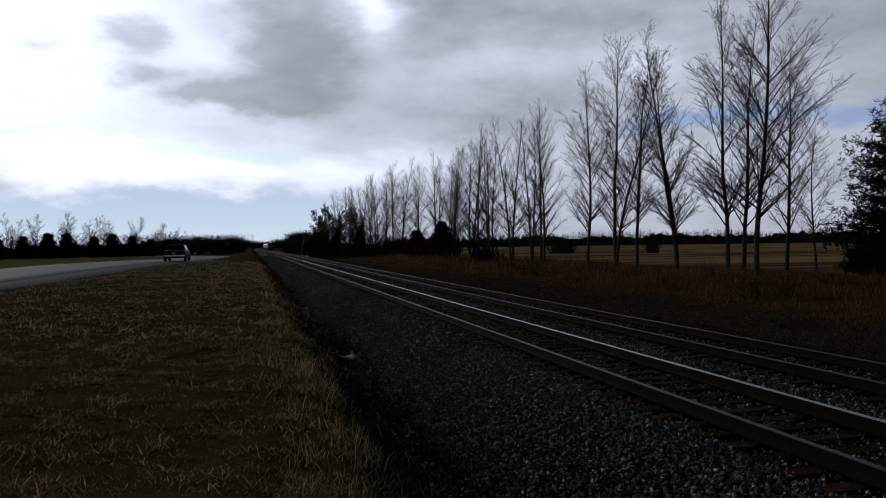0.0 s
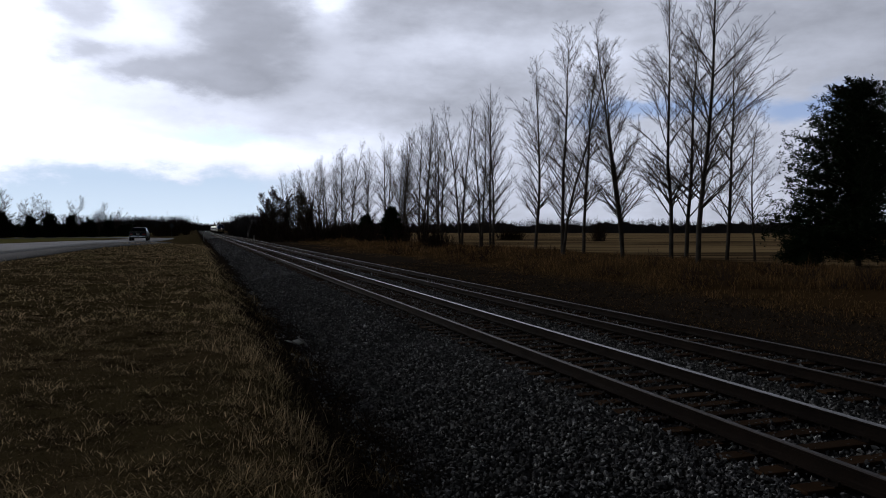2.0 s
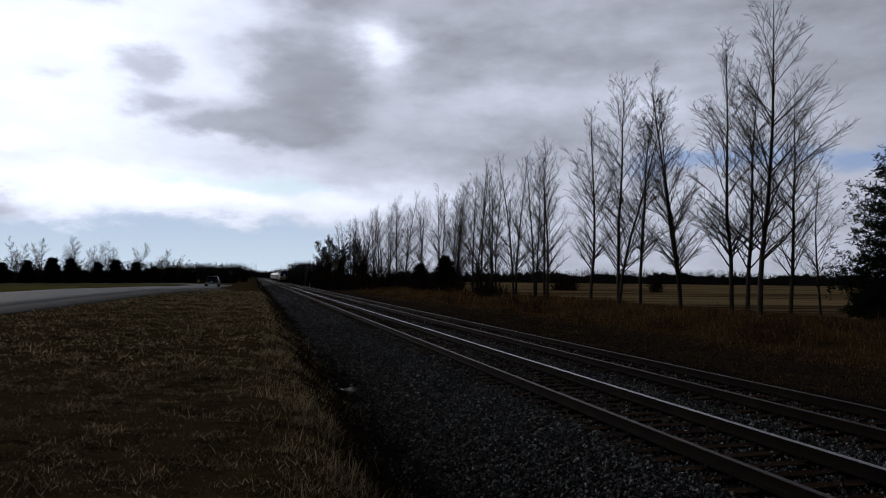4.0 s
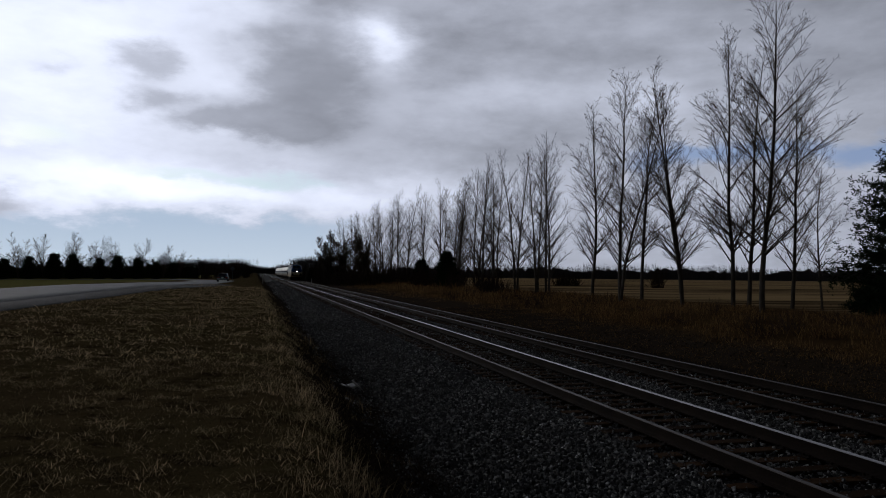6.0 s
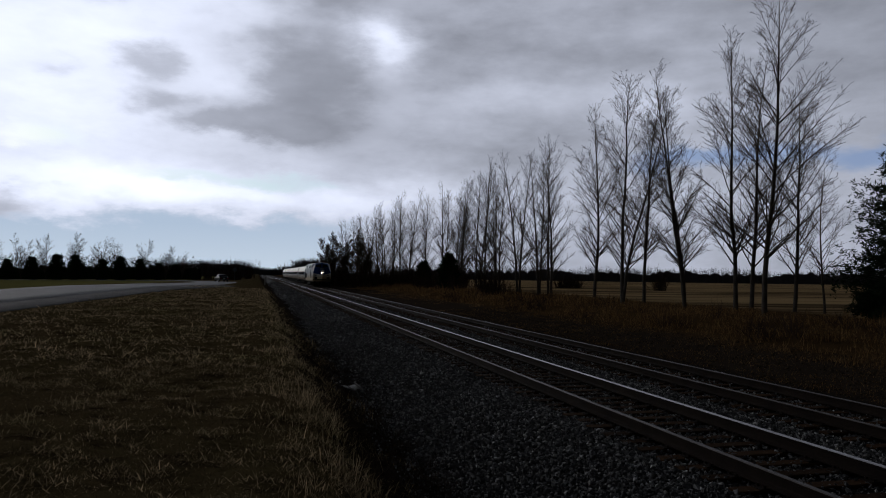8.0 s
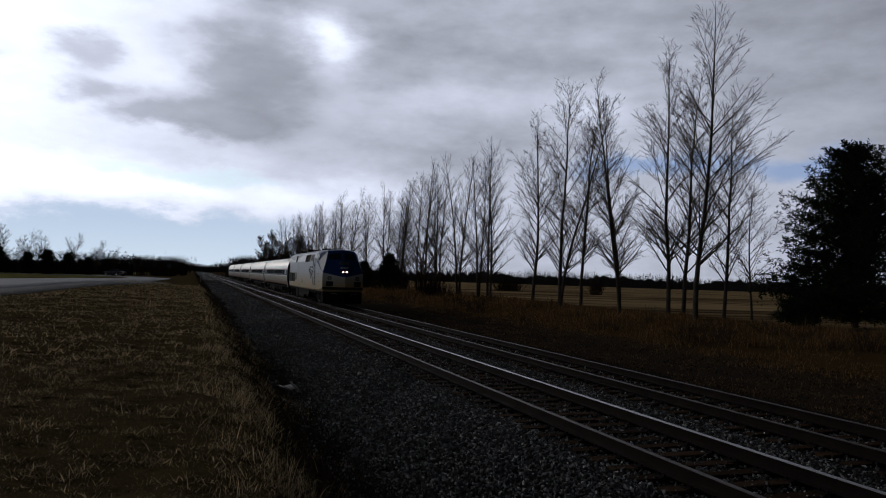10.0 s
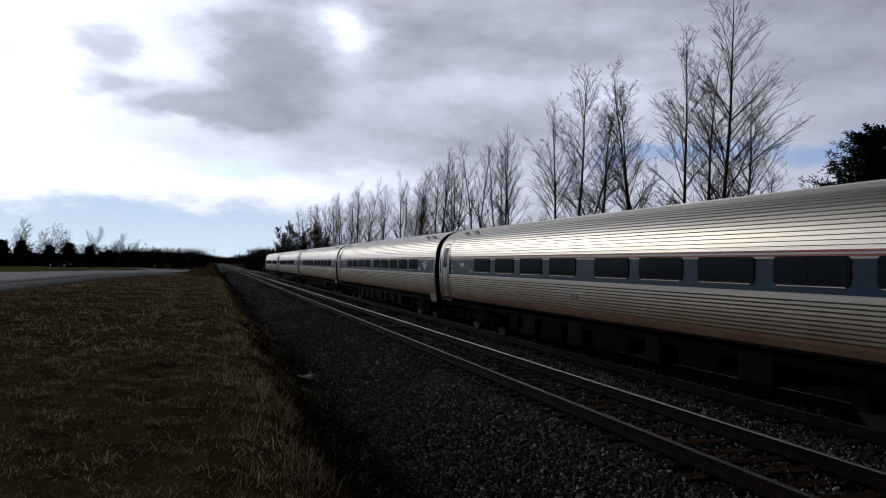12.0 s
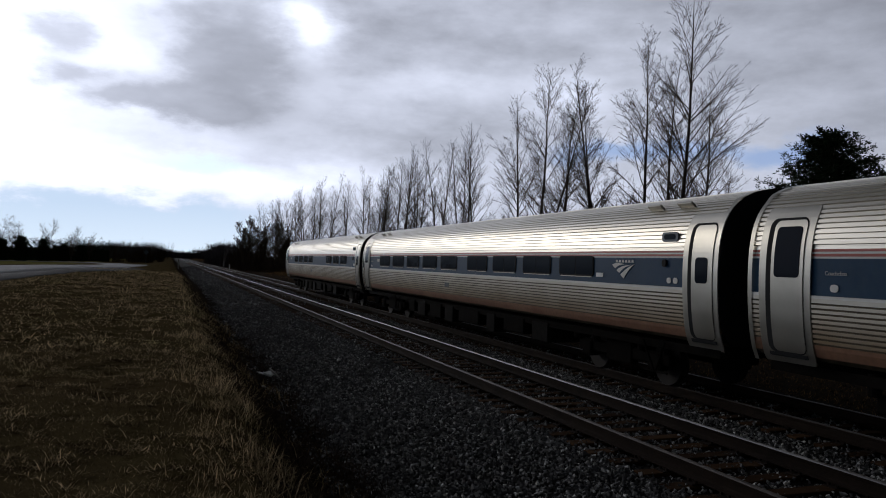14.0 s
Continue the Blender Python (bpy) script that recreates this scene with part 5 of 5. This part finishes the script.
def patches(x, y, cell, seed):
    """Smooth random patches between 0 and 1, each about one cell across."""
    g = np.random.RandomState(seed).uniform(0, 1, (64, 64))
    u, v = np.asarray(x) / cell + 500.0, np.asarray(y) / cell + 500.0
    i, j = np.floor(u).astype(int), np.floor(v).astype(int)
    a, b = u - i, v - j
    a, b = a * a * (3 - 2 * a), b * b * (3 - 2 * b)
    at = lambda p, q: g[p % 64, q % 64]
    return (at(i, j) * (1 - a) + at(i + 1, j) * a) * (1 - b) + (at(i, j + 1) * (1 - a) + at(i + 1, j + 1) * a) * b


def grasses():
    rng = np.random.RandomState(33)
    x, y = clumped(rng, 200000, -6.0, 1.0, 3.2, 14.0, 14, 0.07)
    x2, y2 = clumped(rng, 130000, -8.5, 1.0, 14.0, 80.0, 26, 0.17)
    x, y = np.concatenate([x, x2]), np.concatenate([y, y2])
    cover = 0.5 * patches(x, y, 0.34, 1) + 0.5 * patches(x, y, 0.12, 2)
    thick = (cover > 0.42) | (rng.uniform(0, 1, len(x)) < 0.10) | (y > 24)
    x, y = x[thick], y[thick]
    lush = np.clip((cover[thick] - 0.40) * 4.0, 0.55, 1.3)
    off = np.where(y < 66, 5.9, 3.9)
    keep = x > np.interp(y, line[:, 1][:100], line[:, 0][:100]) + off
    x, y, lush = x[keep], y[keep], lush[keep]
    ln = lush * np.where(y > 14, 0.11, 0.080) * rng.uniform(0.6, 1.5, len(x))
    wd = np.where(y > 35, 0.022, np.where(y > 14, 0.012, 0.0038))
    blades("mown_grass", x, y, ground_z(x, y), ln, wd, 1.18, M_BLADE, "short matted dead grass of the verge", 1)
    # dark flattened thatch between the living tufts
    x, y = rng.uniform(-6.0, 1.0, 75000), 3.2 + 12.0 * rng.uniform(0, 1, 75000) ** 1.6
    blades("thatch", x, y, ground_z(x, y), 0.055 * rng.uniform(0.5, 1.5, len(x)), 0.0042, 1.30, M_THATCH, "flattened dark thatch between the grass tufts", 6)
    # taller stalks along the edge of the ditch, in uneven clumps that hang over the slope
    x, y = clumped(rng, 9000, 0.2, 1.2, 3.5, 24.0, 45, 0.09)
    x2, y2 = clumped(rng, 9000, 0.6, 2.0, 3.5, 30.0, 60, 0.13)
    x3, y3 = clumped(rng, 5000, 0.3, 1.6, 28.0, 90.0, 30, 0.20)
    x, y = np.concatenate([x, x2, x3]), np.concatenate([y, y2, y3])
    patch = 0.35 + 0.65 * np.abs(np.sin(y * 0.9 + 2.0 * np.sin(x * 2.1)) * np.sin(y * 0.43 + x))
    blades("ditch_grass", x, y, ground_z(x, y), 0.28 * patch * rng.uniform(0.5, 1.4, len(x)), np.where(y > 25, 0.008, 0.0035), 0.85, M_BLADE, "taller dry grass along the ditch edge", 2)
    # weeds on the bed's toe and in the ditch
    x, y = clumped(rng, 9000, 1.2, 2.6, 4.0, 26.0, 30, 0.10)
    blades("ditch_weeds", x, y, ground_z(x, y), 0.20 * rng.uniform(0.5, 1.4, len(x)), 0.004, 0.8, M_BRUSH, "dark dead weeds in the ditch", 3)
    # russet grass and brush beyond the far track
    x, y = clumped(rng, 48000, 18.5, 40.0, 12.0, 70.0, 60, 0.35)
    x2, y2 = clumped(rng, 26000, 16.5, 38.0, 70.0, 170.0, 40, 0.6)
    x, y = np.concatenate([x, x2]), np.concatenate([y, y2])
    patchy = 0.5 + 0.5 * np.sin(x * 0.55 + 1.3 * np.sin(y * 0.21)) * np.sin(y * 0.37 + 0.8 * np.sin(x * 0.4))
    hgt = np.interp(x, [16, 19, 22, 28, 34, 40], [0.15, 0.25, 0.65, 0.75, 0.55, 0.35]) * (0.15 + 1.25 * patchy) * (0.45 + 1.0 * patches(x, y, 1.6, 5))
    blades("russet_grass", x, y, ground_z(x, y), hgt * rng.uniform(0.5, 1.25, len(x)), np.where(y > 70, 0.03, 0.011), 0.42, M_RUST, "tall russet grass beyond the tracks", 4)
    x, y = clumped(rng, 26000, 13.4, 20.5, 10.0, 60.0, 30, 0.30)
    blades("dirt_strip_grass", x, y, ground_z(x, y), 0.10 * rng.uniform(0.5, 1.4, len(x)), 0.008, 0.9, M_RUST, "thin dry grass on the dirt strip", 5)


# ---- thickets, pine, far woods ----
def brush(segs, rng, x, y, z, h, spread, n, r=0.02):
    """Adds a fan of bent twigs that rise from one root."""
    for _ in range(n):
        a, s = rng.uniform(0, 2 * np.pi), rng.uniform(0, 1) ** 0.6 * spread
        L = h * rng.uniform(0.5, 1.0) * (1.1 - 0.35 * s / spread)
        bx, by = x + rng.normal(0, 0.25 * spread), y + rng.normal(0, 0.25 * spread)
        p0 = np.array([bx, by, z - 0.1])
        p1 = p0 + np.array([np.cos(a) * s * 0.45, np.sin(a) * s * 0.45, L * 0.5])
        p2 = p1 + np.array([np.cos(a) * s * 0.55, np.sin(a) * s * 0.55, L * 0.5])
        segs += [(*p0, *p1, r, r * 0.75), (*p1, *p2, r * 0.75, r * 0.3)]
        for k in range(5):
            f = rng.uniform(0.1, 1.0)
            q = p1 + (p2 - p1) * f if k % 2 else p0 + (p1 - p0) * (0.4 + 0.6 * f)
            d = rng.normal(0, 0.5, 3) + np.array([np.cos(a) * 0.4, np.sin(a) * 0.4, 0.8])
            e = q + d / np.linalg.norm(d) * L * rng.uniform(0.10, 0.24)
            segs.append((*q, *e, r * 0.5, r * 0.25))


def thicket(name, spots, label, seed, r=0.02, n=26, mt=None):
    rng = np.random.RandomState(seed)
    segs = []
    for x, y, h, sp in spots:
        brush(segs, rng, x, y, float(ground_z(x, y)), h, sp, n, r)
    v, f = tubes(segs, 3)
    return tagged(mesh_object(name, v, f, mt or M_BRUSH), label, "bushes", kind="stuff")


def tufts(name, centres, radius, n, mt, seed, parent=None, flat_z=0.55, spikes=8):
    """Clumps of short pointed slivers round each centre."""
    rng = np.random.RandomState(seed)
    c = np.repeat(np.asarray(centres, dtype=float), spikes, axis=0)
    rr = np.repeat(np.asarray(radius, dtype=float), spikes)
    m = len(c)
    d = rng.normal(0, 1, (m, 3)) * np.array([1, 1, flat_z]) + np.array([0, 0, 0.4])
    d /= np.linalg.norm(d, axis=1, keepdims=True)
    s = np.cross(d, rng.normal(0, 1, (m, 3)))
    s /= np.linalg.norm(s, axis=1, keepdims=True)
    L = rr * rng.uniform(0.6, 1.2, m)
    o = c + rng.normal(0, 0.25, (m, 3)) * rr[:, None]
    w = L * 0.125
    v = np.stack([o - s * w[:, None] * 0.6, o + s * w[:, None] * 0.6, o + d * L[:, None] * 0.6 + s * w[:, None], o + d * L[:, None], o + d * L[:, None] * 0.6 - s * w[:, None]], axis=1).reshape(-1, 3)
    i = np.arange(m) * 5
    f = np.concatenate([np.stack([i, i + 1, i + 2], 1), np.stack([i, i + 2, i + 4], 1), np.stack([i + 4, i + 2, i + 3], 1)])
    return mesh_object(name, v, f, mt, parent)


def pine(seed, h, rad, name="pine_tree", fine=0.34, whorls=26, label="dark green pine with dense ragged crown"):
    rng = np.random.RandomState(seed)
    e = empty(name)
    tagged(e, label, "tree")
    wood, cen, rr = [(0, 0, -0.3, 0, 0, h * 0.5, h * 0.016, h * 0.011), (0, 0, h * 0.5, 0, 0, h * 0.97, h * 0.011, 0.02)], [], []
    for i in range(whorls):
        f = 0.04 + 0.95 * (i + rng.uniform(-0.3, 0.3)) / whorls
        z = f * h
        R = rad * (1 - max(f, 0.0)) ** 0.62 * (0.75 if f < 0.10 else 1.0)
        for b in range(8):
            a = rng.uniform(0, 2 * np.pi)
            L = R * rng.uniform(0.65, 1.12) + 0.25
            up = 0.22 + 0.5 * f
            end = np.array([np.cos(a) * L, np.sin(a) * L, z + L * up * rng.uniform(0.3, 1.0)])
            wood.append((0, 0, z, *end, 0.035 * (1.2 - f), 0.01))
            m = int(7 + L * 8.5)
            for _ in range(m):
                s = rng.uniform(0.10, 1.02)
                c = np.array([0, 0, z]) * (1 - s) + end * s + rng.normal(0, 1, 3) * np.array([0.20, 0.20, 0.15]) * (0.5 + L * 0.18)
                cen.append(c)
                rr.append(fine * rng.uniform(0.7, 1.3))
    v, f = tubes(wood, 6)
    mesh_object("trunk", v, f, M_BARK, e, smooth=True)
    tufts("crown", cen, rr, 0, M_NEEDLE, seed + 1, e)
    return e


def far_wood(name, x0, x1, y0, y1, h, n, seed, label, mt=None, size=0.9):
    """A far belt of trees as many ragged clumps with an uneven top."""
    rng = np.random.RandomState(seed)
    t = rng.uniform(0, 1, n)
    x, y = x0 + (x1 - x0) * t + rng.normal(0, 3, n), y0 + (y1 - y0) * t + rng.normal(0, 5, n)
    # rounded crowns of differing height, side by side
    cell = t * math.hypot(x1 - x0, y1 - y0) / (0.75 * h)
    tall = rng.uniform(0.72, 1.0, int(cell.max()) + 2)[cell.astype(int)]
    u = (cell % 1.0) * 2 - 1
    top = h * tall * (0.55 + 0.45 * np.sqrt(np.maximum(1 - u * u, 0.0)))
    gz = ground_z(x, y)
    H = np.maximum(top, 0.3 * h)
    if mt is M_NEEDLE:
        z = gz + H * rng.uniform(0, 1, n) ** 0.75
        ob = tufts(name, np.stack([x, y, z], 1), np.full(n, size), 0, mt, seed + 1, None, 1.3, 6)
    else:                               # bare stems, each with side twigs that fan upwards
        m = n // 2
        p0 = np.stack([x, y, gz], 1)[:m]
        L = H[:m] * rng.uniform(0.62, 0.92, m)
        p1 = p0 + np.stack([rng.normal(0, 0.10, m) * L, rng.normal(0, 0.10, m) * L, L], 1)
        rows = [np.column_stack([p0, p1, np.full(m, 0.10 * size), np.full(m, 0.03 * size)])]
        for _ in range(7):
            q = p0 + (p1 - p0) * rng.uniform(0.35, 0.9, m)[:, None]
            d = rng.normal(0, 0.6, (m, 3)) + np.array([0, 0, 0.7])
            d /= np.linalg.norm(d, axis=1, keepdims=True)
            rows.append(np.column_stack([q, q + d * (L * rng.uniform(0.10, 0.24, m))[:, None], np.full(m, 0.07 * size), np.full(m, 0.02 * size)]))
        v, f = tubes(np.concatenate(rows), 3)
        ob = mesh_object(name, v, f, M_HAZED_WOOD)
    # the closed mass of stems inside the belt
    m = 260
    u = np.linspace(0, 1, m)
    cx, cy = x0 + (x1 - x0) * u, y0 + (y1 - y0) * u
    ln = math.hypot(x1 - x0, y1 - y0)
    ox, oy = -(y1 - y0) / ln * 2.5, (x1 - x0) / ln * 2.5
    ch = h * (0.46 + 0.10 * np.sin(u * 61 + seed) * np.sin(u * 23) + 0.10 * rng.uniform(-1, 1, m))
    gz = ground_z(cx, cy)
    v = np.concatenate([np.stack([cx - ox, cy - oy, gz - 1], 1), np.stack([cx - ox * 0.5, cy - oy * 0.5, gz + ch], 1), np.stack([cx + ox * 0.5, cy + oy * 0.5, gz + ch], 1), np.stack([cx + ox, cy + oy, gz - 1], 1)])
    i = np.arange(m - 1)
    f = np.concatenate([np.stack([i + k * m, i + 1 + k * m, i + 1 + (k + 1) * m, i + (k + 1) * m], 1) for k in range(3)])
    core = mesh_object("stems", v, f, mt or M_HAZED_WOOD, ob)
    core["kind"] = "stuff"
    return tagged(ob, label, "woods", kind="stuff")


def vegetation():
    rng = np.random.RandomState(9)
    p = pine(50, 13.2, 6.9, fine=0.27, whorls=40)
    tree_at(p, 45.4, 42.0)
    for x, y, h, r in ((40.2, 41.6, 2.2, 1.5),):
        q = pine(51, h, r, fine=0.30, whorls=9, label="low young pine at the foot of a larger one")
        tree_at(q, x, y)
    # brush at the foot of the poplars and along the far part of the line
    spots = [(rng.uniform(19, 31), rng.uniform(20, 90), rng.uniform(0.7, 1.5), rng.uniform(0.7, 1.3)) for _ in range(46)]
    thicket("low_brush", spots, "low dark brush between tracks and poplars", 61, 0.012, 22)
    spots = [(rng.uniform(27, 36), rng.uniform(98, 210), rng.uniform(2.5, 5.5), rng.uniform(1.2, 2.2)) for _ in range(64)]
    thicket("undergrowth", spots, "dark undergrowth beneath the far poplars", 62, 0.035, 26)
    spots = [(rng.uniform(15, 26), 150 + 100 * rng.uniform(0, 1), rng.uniform(4.0, 7.5), rng.uniform(2, 3.5)) for _ in range(44)]
    thicket("trackside_thicket", spots, "dense bare thicket beside the line", 63, 0.05, 30)
    for x, y, h, sd in ((16.8, 180.0, 13.0, 71), (20.5, 186.0, 12.2, 72), (24.0, 174.0, 11.5, 73)):
        e = bare_tree(sd, h, forks=5, spread=0.62, low=0.1, dense=2.4, twig=0.028, levels=2)
        tree_at(e, x, y)
        tagged(e, "broad bare tree in the trackside thicket", "tree")
    for x, y, h, r in ((31.0, 122.0, 6.0, 2.0), (33.0, 150.0, 5.0, 1.8)):
        q = pine(int(x * 7 + y), h, r, fine=0.45, whorls=12, label="small dark pine among the poplars")
        tree_at(q, x, y)
    # bush in front of the poplars, and a hedge clump out in the field
    thicket("dense_bush", [(27.6, 86.0, 3.0, 1.4), (28.2, 87.5, 2.6, 1.2), (27.0, 87.0, 2.2, 1.2)], "dense dark bush by the poplars", 64, 0.025, 60)
    thicket("field_hedge", [(72.0 + i * 1.2, 172.0, 3.6, 2.2) for i in range(5)] + [(86.0, 150.0, 5.0, 2.4), (87.5, 151.0, 5.5, 2.4)], "dark hedge clump out in the field", 65, 0.05, 46)
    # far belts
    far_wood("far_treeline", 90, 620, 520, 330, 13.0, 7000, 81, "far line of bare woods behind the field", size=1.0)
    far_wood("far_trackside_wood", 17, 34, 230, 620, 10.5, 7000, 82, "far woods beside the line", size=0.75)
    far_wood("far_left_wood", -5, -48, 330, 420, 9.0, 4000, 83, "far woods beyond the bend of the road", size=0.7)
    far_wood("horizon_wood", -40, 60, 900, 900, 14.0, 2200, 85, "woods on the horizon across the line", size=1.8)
    far_wood("conifer_belt", -14, -130, 196, 205, 6.0, 8000, 84, "dark belt of conifers beyond the lawn", M_NEEDLE, 0.34)
    spots = [(rng.uniform(-12, -2), rng.uniform(185, 235), rng.uniform(3.0, 5.5), rng.uniform(1.5, 2.5)) for _ in range(26)]
    thicket("bend_bushes", spots, "bare bushes where the road bends", 66, 0.045, 26)
    # young bare trees and small dark shrubs on the lawn beyond the road
    kinds = [bare_tree(90 + i, 9.4, spread=0.62, low=0.18, dense=1.8, twig=0.011, forks=3 + i % 2, levels=2) for i in range(4)]
    lawn = ((-58.0, 186.0, 1.05), (-52.0, 188.0, 1.1), (-46.0, 185.0, 1.1), (-40.5, 184.0, 1.15), (-35.6, 186.0, 1.05), (-32.0, 186.0, 1.0), (-25.5, 184.0, 1.0), (-21.0, 186.0, 0.85), (-17.5, 188.0, 0.7), (-64.0, 187.0, 1.1), (-70.0, 184.0, 1.0), (-77.0, 188.0, 1.0))
    for i, (x, y, g) in enumerate(lawn):
        e = kinds[i] if i < 4 else copy_thing(kinds[i % 4], Matrix())
        tree_at(e, x, y, 77 * i, g)
        tagged(e, "young bare tree on the lawn beyond the road", "tree", "lawn trees")
    base = [pine(120 + i, 4.8, 1.75, "conifer", 0.30, 15, "rounded dark evergreen on the lawn") for i in range(3)]
    spots = ((-38.5, 178.0, 1.1), (-29.5, 178.0, 1.05), (-33.5, 180.0, 0.95), (-47.5, 179.0, 1.0), (-56.0, 180.0, 1.0), (-22.0, 181.0, 0.8), (-25.5, 179.0, 0.95), (-43.0, 181.0, 1.15), (-52.0, 178.0, 0.9),
             (-61.0, 179.0, 1.05), (-67.0, 180.0, 1.1), (-18.5, 184.0, 0.75))
    for i, (x, y, g) in enumerate(spots):
        e = base[i] if i < 3 else copy_thing(base[i % 3], Matrix())
        tree_at(e, x, y, 50 * i, g)
        tagged(e, "rounded dark evergreen on the lawn", "tree", "lawn evergreens")


def oddments():
    # marker posts by the line, a sign by the bend, litter in the ditch
    for x, y, h, w in ((1.4, 150.0, 1.7, 0.10), (13.6, 190.0, 1.2, 0.10)):
        e = empty("marker_post")
        z = float(ground_z(x, y))
        e.matrix_world = pose(x, y, z)
        bm = bmesh.new()
        box(bm, -w, w, -0.05, 0.05, -0.2, h, 0.01)
        part("post", bm, M_WHITE, e)
        tagged(e, "white wooden marker post beside the track", "post")
    e = empty("road_sign")
    e.matrix_world = pose(-5.2, 182.0, float(ground_z(-5.2, 182.0)))
    bm = bmesh.new()
    rod(bm, (0, 0, -0.2), (0, 0, 2.4), 0.05, n=8)
    part("post", bm, M_FRAME, e)
    bm = bmesh.new()
    box(bm, -0.45, 0.45, -0.06, -0.04, -0.45, 0.45, 0.0, Matrix.Translation((0, 0, 2.5)) @ Matrix.Rotation(radians(45), 4, "Y"))
    part("panel", bm, M_FRAME, e)
    tagged(e, "dark diamond road sign on a post at the bend", "sign")
    rng = np.random.RandomState(17)
    bm = bmesh.new()
    for i in range(3):
        m = Matrix.Translation((2.12 + 0.10 * i, 17.5 - 0.07 * i, -0.44 + 0.02 * i)) @ Euler((0.4 * i, 0.3 - 0.3 * i, i)).to_matrix().to_4x4()
        box(bm, -0.16, 0.16, -0.09, 0.09, -0.012, 0.012, 0.006, m)
    me = bpy.data.meshes.new("litter")
    bm.to_mesh(me)
    bm.free()
    me.materials.append(M_WHITE)
    tagged(new("litter", me), "crumpled white litter lying in the ditch", "litter")


def clods():
    rng = np.random.RandomState(44)
    x = np.concatenate([rng.uniform(0.85, 2.35, 9000), rng.uniform(13.2, 20.0, 9000)])
    y = np.concatenate([3.5 + 40 * rng.uniform(0, 1, 9000) ** 1.6, rng.uniform(8, 60, 9000)])
    size = np.concatenate([rng.uniform(0.010, 0.035, 9000), rng.uniform(0.015, 0.05, 9000)])
    scatter_stones("soil_clods", x, y, ground_z(x, y) + size * 0.2, size, M_CLOD, 6, "dark clods of soil and cinders", "soil")
    x = rng.uniform(1.75, 2.6, 7000)
    y = 4 + 40 * rng.uniform(0, 1, 7000) ** 1.4
    scatter_stones("spilled_stones", x, y, np.maximum(ground_z(x, y), np.where(x > 2.1, bed_z(x), -9)) + 0.006, rng.uniform(0.014, 0.03, 7000), M_STONE, 8, "spilled ballast stones at the toe of the bed", "stones")


stones()
clods()
grasses()
vegetation()
oddments()


def motions():
    for i, ob in enumerate([LOCO] + CARS):
        off = 0.0 if i == 0 else 21.3 + 26.0 * (i - 1)
        walk(ob, [(t, pose(10.45, y + off, -0.125)) for t, y in TRAIN])

    rows = []
    for i, (t, x, y) in enumerate(DRIVE):
        a, b = DRIVE[max(i - 1, 0)], DRIVE[min(i + 1, len(DRIVE) - 1)]
        rows.append((t, pose(x, y, float(ground_z(x, y)) + 0.05, 0, 0, math.degrees(math.atan2(-(b[1] - a[1]), b[2] - a[2])))))
    walk(SEDAN, rows)


motions()
